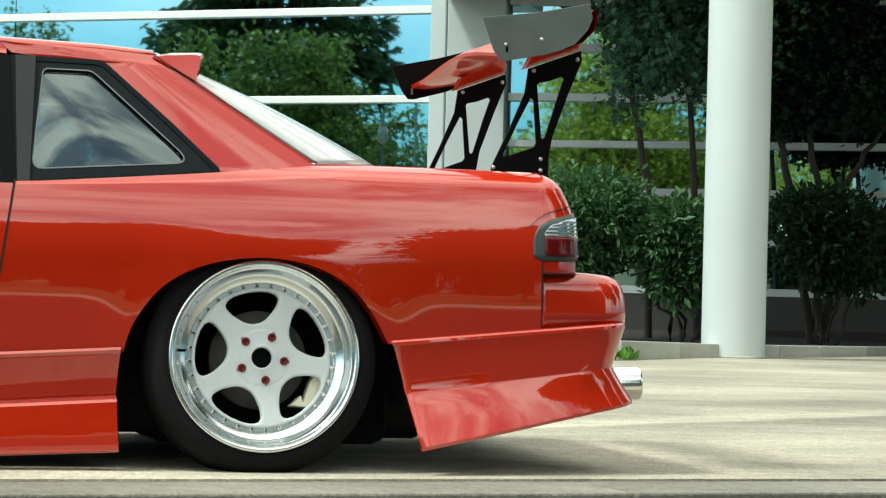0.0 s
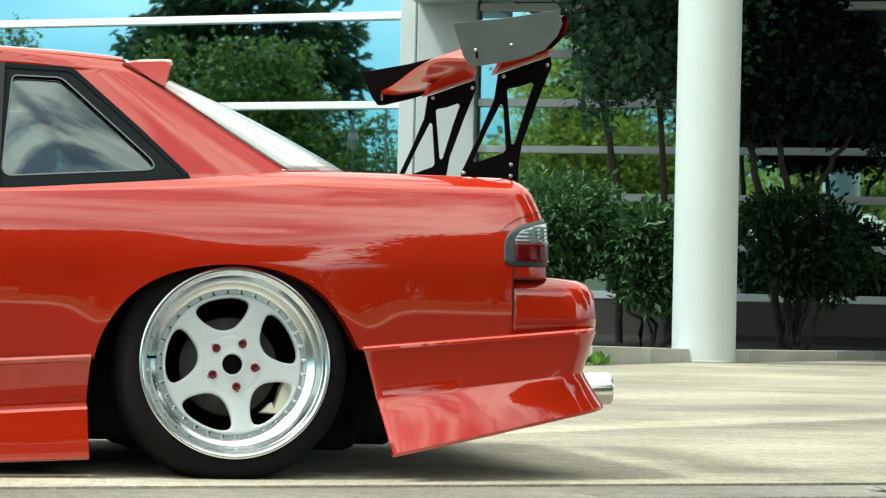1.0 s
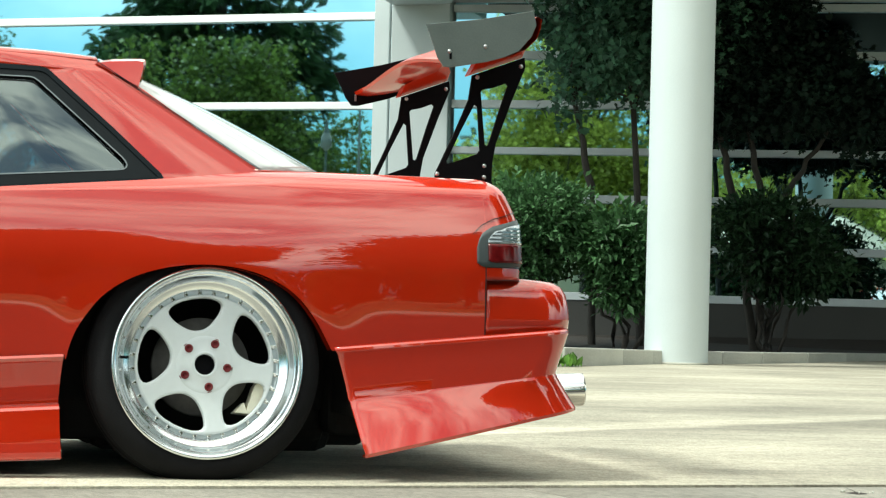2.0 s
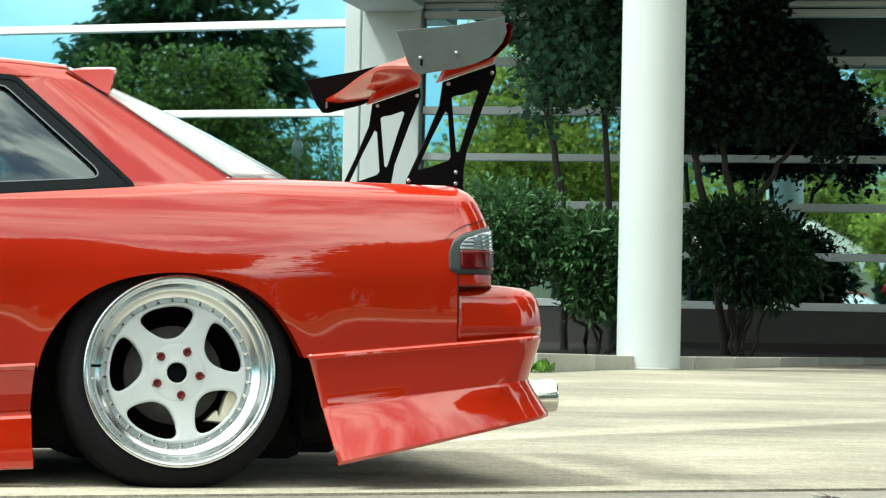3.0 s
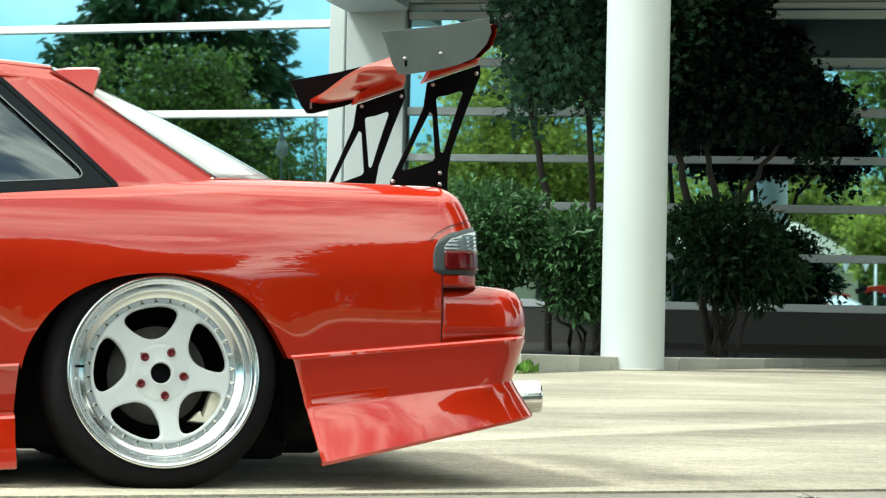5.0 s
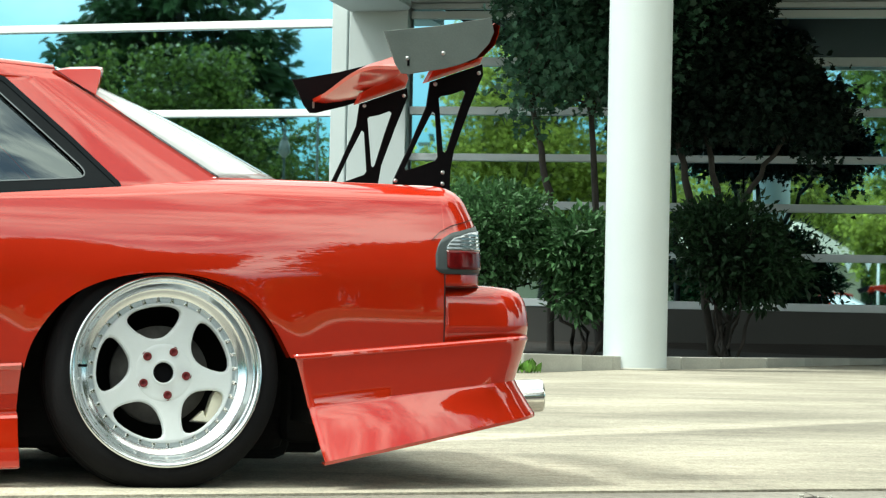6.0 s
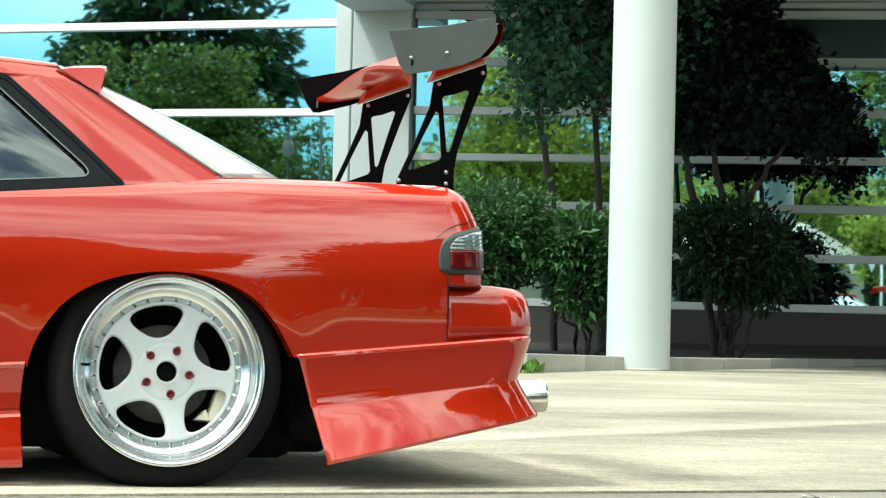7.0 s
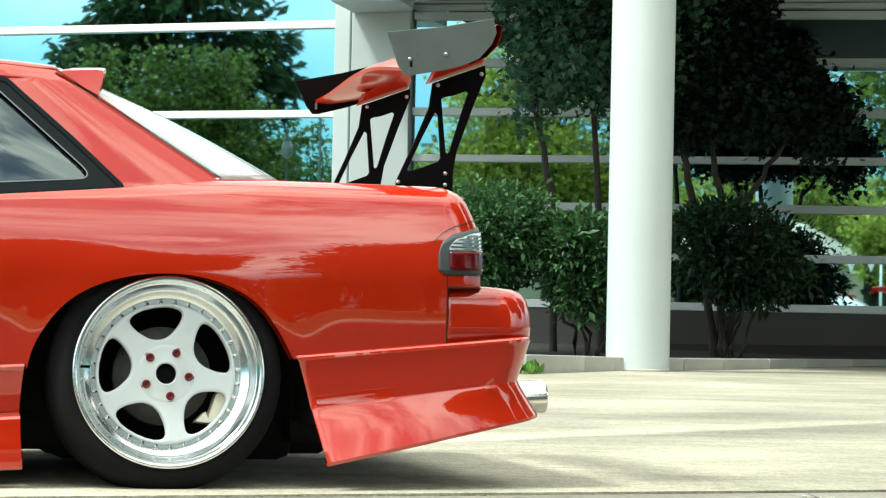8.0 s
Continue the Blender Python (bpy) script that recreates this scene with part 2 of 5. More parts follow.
LENS_CLEAR = material("clear ribbed lamp lens", (0.28, 0.32, 0.34), 0.10, metal=0.55, coat=1.0, vary=0.25, scale=30)
wavy(LENS_CLEAR, 32.0, 0.22, True, True)
STEEL = material("bolt steel", (0.62, 0.63, 0.63), 0.3, metal=1.0, vary=0.1, scale=60)
CONCRETE = concrete_material("weathered concrete drive", (0.69, 0.640, 0.510), (0.66, 0.66, 0.65),
                             ((0.763, -0.646, 0.0), [(0.0, 0.90), (0.16, 0.70), (0.38, 0.78), (0.465, 1.0), (0.53, 1.0), (0.57, 0.56), (0.72, 0.66), (0.90, 0.96)]))
EDGING = concrete_material("grey stained edging", (0.38, 0.36, 0.305), (0.60, 0.60, 0.58))
PANE_EDGE = material("pale printed glass border", (0.16, 0.19, 0.20), 0.1, vary=0.1)
KERB = material("worn concrete kerb", (0.50, 0.50, 0.45), 0.85, vary=0.16, scale=2.5, fine=70, bump=0.4, bump_scale=120, spec=0.2, tight=0.12)
ASPHALT = material("worn asphalt", (0.042, 0.041, 0.039), 0.95, spec=0.08, vary=0.2, scale=0.6, fine=40, bump=0.5, bump_scale=90)
LAWN = material("mown grass", (0.05, 0.10, 0.025), 0.9, vary=0.35, scale=0.5, fine=25, bump=0.6, bump_scale=30)
SOIL = material("dark bed soil", (0.025, 0.02, 0.016), 0.95, vary=0.3, scale=3, fine=40, bump=0.8, bump_scale=25)
WHITE = material("white painted render", (0.575, 0.635, 0.64), 0.6, vary=0.04, scale=1.2, fine=80, bump=0.08, bump_scale=150)
FRAME = material("white window aluminium", (0.84, 0.87, 0.87), 0.4, vary=0.04, scale=3)
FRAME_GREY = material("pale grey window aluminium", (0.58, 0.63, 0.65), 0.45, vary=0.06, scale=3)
BASEWALL = material("grey base wall", (0.050, 0.050, 0.046), 0.8, vary=0.12, scale=1.1, fine=60, bump=0.15)
SOFFIT = material("dark soffit boards", (0.014, 0.014, 0.016), 0.8, vary=0.1, scale=1.0, spec=0.05)
GLASS = glass_coated("coated window glass", (0.58, 0.87, 0.97))
BARK = material("grey brown bark", (0.036, 0.031, 0.026), 0.9, vary=0.3, scale=6, fine=60, bump=0.7, bump_scale=40)
TAN = material("tan stucco", (0.42, 0.37, 0.28), 0.85, vary=0.06, scale=0.5)
ROOFING = material("pale tan roof", (0.40, 0.36, 0.28), 0.9, vary=0.2, scale=2)
POLE = material("dark green lamp post", (0.025, 0.04, 0.035), 0.5, metal=0.3, vary=0.1)
LAMP_GLASS = material("smoky lantern glass", (0.07, 0.085, 0.08), 0.3, vary=0.05)
LEAF_SHRUB = leaf_material("laurel leaf", (0.046, 0.120, 0.042), (0.105, 0.215, 0.085), 0.45, spec=0.3)
# Shade under the canopy is mixed into this copy of the laurel green.
LEAF_SHRUB_SHADED = leaf_material("laurel leaf with shade in its colour", (0.014, 0.036, 0.016), (0.034, 0.074, 0.032), 0.45, spec=0.3)
LEAF_MAPLE = leaf_material("maple leaf", (0.040, 0.098, 0.064), (0.080, 0.178, 0.105), spec=0.4)
# Maple green darkened to carry the deep shade around the right-hand tree.
LEAF_MAPLE_SHADED = leaf_material("maple leaf with shade in its colour", (0.009, 0.018, 0.014), (0.016, 0.031, 0.021), spec=0.1, thin=0.1)
LEAF_LIGHT = leaf_material("sunlit broad leaf", (0.22, 0.27, 0.045), (0.36, 0.40, 0.08), thin=0.5)
LEAF_MID = leaf_material("mid green leaf", (0.044, 0.082, 0.017), (0.098, 0.145, 0.028), thin=0.4)
LEAF_FRESH = leaf_material("fresh green leaf", (0.062, 0.105, 0.020), (0.135, 0.190, 0.040), thin=0.35)
LEAF_GRASS = leaf_material("grass blade", (0.09, 0.20, 0.035), (0.14, 0.28, 0.05))
CLOTH = material("white pennant cloth", (0.78, 0.78, 0.74), 0.8, vary=0.06, scale=9)
LEAF_DEEP = leaf_material("deep green leaf", (0.022, 0.044, 0.012), (0.050, 0.082, 0.020), thin=0.2)
NEEDLE = leaf_material("dark conifer needle", (0.020, 0.045, 0.018), (0.035, 0.075, 0.025), 0.6)


# ---------- builders ----------
def make_mesh(name, verts, faces, mat=None, smooth=False):
    me = bpy.data.meshes.new(name)
    me.from_pydata([tuple(map(float, v)) for v in verts], [], faces)
    if smooth:
        me.polygons.foreach_set("use_smooth", [True] * len(me.polygons))
    if mat:
        me.materials.append(mat)
    me.update()
    return me


def mesh_of(name, bm, mat=None, smooth=False):
    me = bpy.data.meshes.new(name)
    bmesh.ops.recalc_face_normals(bm, faces=bm.faces)
    bm.to_mesh(me)
    bm.free()
    if smooth:
        me.polygons.foreach_set("use_smooth", [True] * len(me.polygons))
    if mat:
        me.materials.append(mat)
    return me


def part(name, me, parent=None, label="", at=None):
    ob = new(name, me)
    if parent is not None:
        ob.parent = parent
    if at is not None:
        ob.matrix_basis = at
    return tagged(ob, label)


def empty(name, m, label, category, group="", kind=""):
    ob = new(name)
    ob.empty_display_size = 0.2
    ob.matrix_basis = m
    return tagged(ob, label, category, group, kind)


def auto_smooth(ob, angle=35):
    """Sharp edges where faces meet at more than the angle, smooth elsewhere."""
    me = ob.data
    bm = bmesh.new()
    bm.from_mesh(me)
    for f in bm.faces:
        f.smooth = True
    for e in bm.edges:
        if len(e.link_faces) == 2 and e.calc_face_angle(0) > radians(angle):
            e.smooth = False
    bm.to_mesh(me)
    bm.free()
    return ob


def box_mesh(name, size, mat, bevel=0.0, centre=(0, 0, 0)):
    bm = bmesh.new()
    bmesh.ops.create_cube(bm, size=1)
    for v in bm.verts:
        v.co = Vector((v.co.x * size[0] + centre[0], v.co.y * size[1] + centre[1], v.co.z * size[2] + centre[2]))
    if bevel:
        bmesh.ops.bevel(bm, geom=bm.edges[:], offset=bevel, segments=2, affect="EDGES", profile=0.5)
    return mesh_of(name, bm, mat)


def grid_mesh(name, rows, mat, smooth=True, closed=False, flip=False):
    """Rows of equally many points, joined into a sheet."""
    n = len(rows[0])
    verts = [p for r in rows for p in r]
    faces = []
    for i in range(len(rows) - 1):
        for j in range(n if closed else n - 1):
            q = (i * n + j, i * n + (j + 1) % n, (i + 1) * n + (j + 1) % n, (i + 1) * n + j)
            faces.append(q[::-1] if flip else q)
    return make_mesh(name, verts, faces, mat, smooth)


def shell(ob, thick, rim=True):
    mod = ob.modifiers.new("thickness", "SOLIDIFY")
    mod.thickness, mod.offset = thick, 0.0
    mod.use_rim = rim
    return ob


def plate_mesh(name, outer, holes, thick, mat, bevel=0.0, axis="y"):
    """A flat plate cut to an outline with holes; the outline lies in x and z (axis y) or in x and y (axis z)."""
    bm = bmesh.new()
    edges = []
    for loop in [outer, *holes]:
        vs = [bm.verts.new((p[0], 0, p[1]) if axis == "y" else (p[0], p[1], 0)) for p in loop]
        edges += [bm.edges.new((vs[i], vs[(i + 1) % len(vs)])) for i in range(len(vs))]
    bmesh.ops.triangle_fill(bm, edges=edges, use_beauty=True)
    bmesh.ops.dissolve_limit(bm, angle_limit=0.001, verts=bm.verts[:], edges=bm.edges[:]) if not holes else None
    top = bmesh.ops.extrude_face_region(bm, geom=bm.faces[:])
    step = Vector((0, thick, 0)) if axis == "y" else Vector((0, 0, thick))
    bmesh.ops.translate(bm, vec=step, verts=[g for g in top["geom"] if isinstance(g, bmesh.types.BMVert)])
    bmesh.ops.recalc_face_normals(bm, faces=bm.faces)
    if bevel:
        rim = [e for e in bm.edges if len(e.link_faces) == 2 and e.calc_face_angle(0) > 1.0]
        bmesh.ops.bevel(bm, geom=rim, offset=bevel, segments=2, affect="EDGES", profile=0.5)
    return mesh_of(name, bm, mat)


def lathe_mesh(name, profile, mat, steps=64, axis="y", smooth=True):
    """A profile of (radius, depth) turned about the axis."""
    rows = []
    for i in range(steps):
        c, s = math.cos(2 * math.pi * i / steps), math.sin(2 * math.pi * i / steps)
        rows.append([(r * c, d, r * s) if axis == "y" else (r * c, r * s, d) for r, d in profile])
    rows.append(rows[0])
    n = len(profile)
    verts = [p for r in rows[:-1] for p in r]
    faces = [(i * n + j, ((i + 1) % steps) * n + j, ((i + 1) % steps) * n + j + 1, i * n + j + 1)
             for i in range(steps) for j in range(n - 1)]
    bm = bmesh.new()
    me = make_mesh("turned", verts, faces)
    bm.from_mesh(me)
    bpy.data.meshes.remove(me)
    bmesh.ops.remove_doubles(bm, verts=bm.verts, dist=1e-6)
    return mesh_of(name, bm, mat, smooth)


def tube_mesh(name, path, radii, mat, sides=8):
    """A tapered round limb along a path."""
    rows = []
    for i, p in enumerate(path):
        a, b = Vector(path[max(0, i - 1)]), Vector(path[min(len(path) - 1, i + 1)])
        q = (b - a).to_track_quat("Z", "Y").to_matrix()
        rows.append([Vector(p) + q @ Vector((math.cos(2 * math.pi * k / sides), math.sin(2 * math.pi * k / sides), 0)) * radii[i]
                     for k in range(sides)])
    verts = [v for r in rows for v in r]
    faces = [(i * sides + k, i * sides + (k + 1) % sides, (i + 1) * sides + (k + 1) % sides, (i + 1) * sides + k)
             for i in range(len(rows) - 1) for k in range(sides)]
    return verts, faces


def smooth_table(xs, ys, width):
    """A smooth function through a coarse table."""
    fine = np.linspace(xs[0], xs[-1], 600)
    vals = np.interp(fine, xs, ys)
    step = (xs[-1] - xs[0]) / 599
    k = np.exp(-0.5 * (np.arange(-60, 61) * step / width) ** 2)
    pad = np.concatenate([vals[0] + (vals[0] - vals[1:61][::-1]), vals, vals[-1] + (vals[-1] - vals[-61:-1][::-1])])
    sm = np.convolve(pad, k / k.sum(), "valid")
    return lambda x: float(np.interp(x, fine, sm))


# ---------- ground, drive, kerbs ----------
def slab(name, outline, z0, z1, mat, label, category, kind="structure", bevel=0.0):
    bm = bmesh.new()
    lo = [bm.verts.new((x, y, z0)) for x, y in outline]
    hi = [bm.verts.new((x, y, z1)) for x, y in outline]
    bm.faces.new(hi)
    bm.faces.new(lo[::-1])
    for i in range(len(lo)):
        j = (i + 1) % len(lo)
        bm.faces.new((lo[i], lo[j], hi[j], hi[i]))
    if bevel:
        bmesh.ops.recalc_face_normals(bm, faces=bm.faces)
        bmesh.ops.bevel(bm, geom=[e for e in bm.edges if e.calc_face_angle(0) > 0.5], offset=bevel, segments=2, affect="EDGES")
    return tagged(new(name, mesh_of(name, bm, mat)), label, category, kind=kind)


slab("ground", [(-1500, -1500), (1500, -1500), (1500, 1500), (-1500, 1500)], -0.6, -0.12, LAWN,
     "mown grass ground reaching to the horizon", "ground")
EDGE = Vector((0.9379, 0.3469, 0))          # the drive's front edge runs this way
EDGE_AT = Vector((-1.011, 5.823, 0))
EDGE_IN = Vector((-0.3469, 0.9379, 0))


def on_edge(along, inward):
    p = EDGE_AT + EDGE * along + EDGE_IN * inward
    return (p.x, p.y)


slab("road", [on_edge(-90, -10.5), on_edge(90, -10.5), on_edge(90, -0.36), on_edge(-90, -0.36)], -0.3, -0.10, ASPHALT,
     "worn grey asphalt road along the drive", "road")
slab("pavement", [on_edge(-60, 0), on_edge(24, 0), on_edge(24, 42), on_edge(-60, 42)], -0.4, 0.0, CONCRETE,
     "pale weathered concrete drive with stains", "pavement")

slab("pavement_far", [on_edge(-90, -12.3), on_edge(90, -12.3), on_edge(90, -10.5), on_edge(-90, -10.5)], -0.3, -0.06, CONCRETE,
     "pale concrete footway across the road", "pavement")

# front kerb stones along the drive's edge
front_kerb = empty("front_kerb", pose(0, 0, 0), "worn grey concrete edging along the drive", "kerb", kind="structure")
stone_me = box_mesh("kerb_stone", (1.794, 0.350, 0.4), EDGING, 0.006)
for i in range(-6, 9):
    p = on_edge(i * 1.8 + 0.55, -0.182)
    part("kerb_stone", stone_me, front_kerb, at=Matrix.Translation((p[0], p[1], -0.206)) @ Matrix.Rotation(math.atan2(EDGE.y, EDGE.x), 4, "Z"))

# a chipped spot in the edging, with dirt and crumbs
def chipped_spot(x, y, seed):
    rng = np.random.default_rng(seed)
    spot = empty("rubble", pose(x, y, -0.006), "dark dirt and concrete crumbs in a chipped edging stone", "rubble")
    bm = bmesh.new()
    rim = [bm.verts.new((0.034 * math.cos(t) * rng.uniform(0.5, 1.25), 0.03 * math.sin(t) * rng.uniform(0.5, 1.2), 0.0005)) for t in np.linspace(0, 2 * math.pi, 15)[:-1]]
    mid = bm.verts.new((0, 0, 0.005))
    for p, q in zip(rim, rim[1:] + rim[:1]):
        bm.faces.new((p, q, mid))
    part("dirt", mesh_of("dirt", bm, SOIL), spot, "dark dirt")
    for _ in range(5):
        bm = bmesh.new()
        bmesh.ops.create_icosphere(bm, subdivisions=1, radius=1)
        r = rng.uniform(0.002, 0.005)
        for v in bm.verts:
            v.co = v.co * r * rng.uniform(0.7, 1.2)
        part("crumb", mesh_of("crumb", bm, KERB), spot, at=pose(rng.uniform(-0.04, 0.04), rng.uniform(-0.04, 0.05), 0.004 + r * 0.5))
    bm = bmesh.new()
    line, wide = [], 0.0016
    for f in np.linspace(0, 1, 9):
        c = (0.004 + 0.012 * f + rng.uniform(-0.003, 0.003), 0.04 + 0.26 * f)
        line.append([bm.verts.new((c[0] + d, c[1], 0.0012)) for d in (-wide * (1.2 - f), wide * (1.2 - f))])
    for p, q in zip(line[:-1], line[1:]):
        bm.faces.new((p[0], p[1], q[1], q[0]))
    part("crack", mesh_of("crack", bm, SOIL), spot, "thin dark crack")


chipped_spot(1.215, 6.405, 61)

# planting bed with its kerb
BED = [(-14.0, 17.8), (-6.0, 18.6), (-1.0, 19.15), (1.30, 19.80), (1.88, 21.03), (2.20, 21.63), (2.93, 22.50), (3.38, 23.15), (3.96, 24.12),
       (4.57, 25.42), (5.29, 26.67), (5.83, 27.51), (6.35, 28.4)]
bed = slab("bed", [*[(x + 0.03, y + 0.12) for x, y in BED], (6.4, 29.2), (-0.3, 31.2), (-14, 37)], -0.1, 0.05, SOIL,
     "dark soil planting bed before the building", "planting bed")
for v in bed.data.vertices:      # the soil rises towards the wall
    if v.co.z > 0 and v.co.y > 29:
        v.co.z = 0.20
bed_kerb = empty("bed_kerb", pose(0, 0, 0), "low pale concrete kerb round the planting bed", "kerb", kind="structure")
kerb_top = lambda x: float(np.interp(x, [1.3, 2.2, 4.0, 5.8], [0.155, 0.122, 0.095, 0.065]))
for (x0, y0), (x1, y1) in zip(BED[:-1], BED[1:]):
    run = math.hypot(x1 - x0, y1 - y0)
    count = max(1, round(run / 1.1))
    for i in range(count):
        me = box_mesh("kerb_stone", (run / count - 0.006, 0.14, 0.30), KERB, 0.010)
        f, half = (i + 0.5) / count, 0.5 * (x1 - x0) / count
        x, y = x0 + (x1 - x0) * f, y0 + (y1 - y0) * f
        fall = math.atan2(kerb_top(x - half) - kerb_top(x + half), run / count)
        part("kerb_stone", me, bed_kerb, at=Matrix.Translation((x + 0.07 * (y1 - y0) / run, y + 0.07 * (x1 - x0) / run, kerb_top(x) - 0.15))
             @ Matrix.Rotation(math.atan2(y1 - y0, x1 - x0), 4, "Z") @ Matrix.Rotation(fall, 4, "Y"))

# ---------- building ----------
RIGHT = pose(4.365, 29.749, 0, 0, 0, -13.83)      # x along the shaded front, y into the building
LEFT = pose(-0.18, 30.894, 0, 0, 0, -22.0)        # x along the sunlit front


def wall(name, m, x0, x1, y0, y1, z0, z1, mat, label, bevel=0.0):
    me = box_mesh(name, (x1 - x0, y1 - y0, z1 - z0), mat, bevel, ((x0 + x1) / 2, (y0 + y1) / 2, (z0 + z1) / 2))
    ob = tagged(new(name, me), label, "wall", kind="structure")
    ob.matrix_basis = m
    return ob


def ribbon_window(name, m, x0, x1, levels, joints, label, bar):
    """Bands of coated glass between level white bars; levels are the bars' lower and upper edges, from the sill up."""
    w = empty(name, m, label, "window", kind="structure")
    for lo, hi in levels:
        part("window_frame", box_mesh("window_frame", (x1 - x0, 0.13, hi - lo), bar, 0.006, ((x0 + x1) / 2, 0.015, (lo + hi) / 2)), w)
    cuts = [x0, *joints, x1]
    for (a, b) in zip(levels[:-1], levels[1:]):
        for c0, c1 in zip(cuts[:-1], cuts[1:]):
            part("pane", box_mesh("pane", (c1 - c0 - 0.012, 0.02, b[0] - a[1] - 0.004), GLASS, 0, ((c0 + c1) / 2, 0.045, (a[1] + b[0]) / 2)), w)
    part("gasket", box_mesh("gasket", (x1 - x0, 0.02, levels[-1][1] - levels[0][0]), BLACK, 0, ((x0 + x1) / 2, 0.09, (levels[-1][1] + levels[0][0]) / 2)), w)
    return w


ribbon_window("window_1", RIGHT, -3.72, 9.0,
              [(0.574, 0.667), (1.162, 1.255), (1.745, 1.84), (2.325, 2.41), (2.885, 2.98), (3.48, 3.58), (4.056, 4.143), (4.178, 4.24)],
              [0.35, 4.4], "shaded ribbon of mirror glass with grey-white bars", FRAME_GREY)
wall("wall_base_right", RIGHT, -3.75, 9.0, -0.04, 0.3, -0.1, 0.573, BASEWALL, "dark grey concrete base wall under the glass")
ribbon_window("window_2", LEFT, -16.0, -0.02,
              [(0.57, 0.66), (1.67, 1.76), (2.86, 2.95), (3.962, 4.057), (5.06, 5.15), (6.16, 6.25)],
              [-12.0, -6.0], "sunlit mirror glass front with white level bars", FRAME)
wall("wall_base_left", LEFT, -16.0, -0.02, -0.04, 0.3, -0.1, 0.569, WHITE, "white base wall under the glass front")
wall("wall_upper_left", LEFT, -16.0, -0.02, -0.03, 0.3, 6.254, 8.6, WHITE, "white rendered wall above the glass front")
wall("pillar_north", RIGHT, -4.47, -3.74, -0.16, 0.5, -0.1, 8.6, WHITE, "white rendered pillar between two glass fronts", 0.01)
wall("pillar_side", LEFT, 0.0, 0.20, -0.12, 0.45, -0.1, 8.6, WHITE, "white edge of the rendered pillar", 0.01)
wall("beam", RIGHT, -4.44, 8.98, -0.162, -0.066, 4.245, 4.897, WHITE, "white beam where the canopy meets the building", 0.02)
wall("wall_upper_right", RIGHT, -3.73, 9.0, 0.0, 0.3, 4.90, 8.6, WHITE, "white rendered wall above the canopy")
# canopy: its soffit, fascia and deck
wall("ceiling", RIGHT, -0.9, 9.0, -7.2, -0.75, 4.26, 4.34, SOFFIT, "dark boarded soffit of the canopy")
wall("ceiling", RIGHT, -3.5, 9.0, -0.746, -0.165, 4.264, 4.34, WHITE, "white margin of the canopy soffit along the wall")
wall("canopy_deck", RIGHT, -0.9, 9.0, -7.2, -0.165, 4.344, 4.896, WHITE, "white canopy above the planted front")
wall("canopy_deck", RIGHT, -3.5, -0.904, -6.4, -0.165, 4.344, 4.894, WHITE, "white canopy beside the pillar")
wall("ceiling", RIGHT, -3.5, -0.904, -6.4, -0.75, 4.268, 4.34, SOFFIT, "dark boarded soffit beside the pillar")
wall("fascia", RIGHT, -0.92, 9.02, -7.26, -7.203, 4.16, 4.95, WHITE, "white fascia of the canopy", 0.01)
eave = slab("eave", [(-4.462, -0.164), (-3.95, -0.164), (-3.86, -0.18), (-3.77, -0.23), (-3.69, -0.33), (-3.63, -0.48), (-3.60, -0.7), (-3.60, -1.3), (-4.462, -1.3)], 4.125, 4.89, WHITE,
            "white rounded eave over the pillar", "eave", bevel=0.012)
eave.matrix_basis = RIGHT
# the rest of the block, closed behind
wall("wall_right_end", RIGHT, 8.7, 9.0, 0.31, 11.0, -0.1, 8.6, WHITE, "white end wall of the building")
wall("wall_back", RIGHT, -18.0, 9.0, 11.0, 11.3, -0.1, 8.6, WHITE, "white back wall of the building")
wall("wall_left_end", LEFT, -16.3, -16.003, -0.03, 10.5, -0.1, 8.6, WHITE, "white end wall of the building")
slab("roof", [tuple((LEFT @ Vector((-16.3, 0, 0))).to_2d()), tuple((LEFT @ Vector((0.2, 0, 0))).to_2d()), tuple((RIGHT @ Vector((9, 0, 0))).to_2d()),
              tuple((RIGHT @ Vector((9, 11.3, 0))).to_2d()), tuple((LEFT @ Vector((-16.3, 12, 0))).to_2d())], 8.604, 8.9, WHITE,
     "flat white roof slab of the building", "roof")


def round_column(x, y, r, top):
    col = empty("column", pose(x, y, 0), "smooth white round column on the kerb before the building", "column")
    part("shaft", lathe_mesh("shaft", [(0.0, 0.0), (r, 0.0), (r, 0.03), (r, top)], WHITE, 72, "z"), col)
    auto_smooth(col.children[0], 40)
    part("joint_ring", lathe_mesh("joint_ring", [(r, 0.0), (r + 0.008, 0.0), (r + 0.008, 0.016), (r, 0.02)], KERB, 64, "z"), col)
    return col


round_column(2.558, 21.985, 0.279, 4.258)


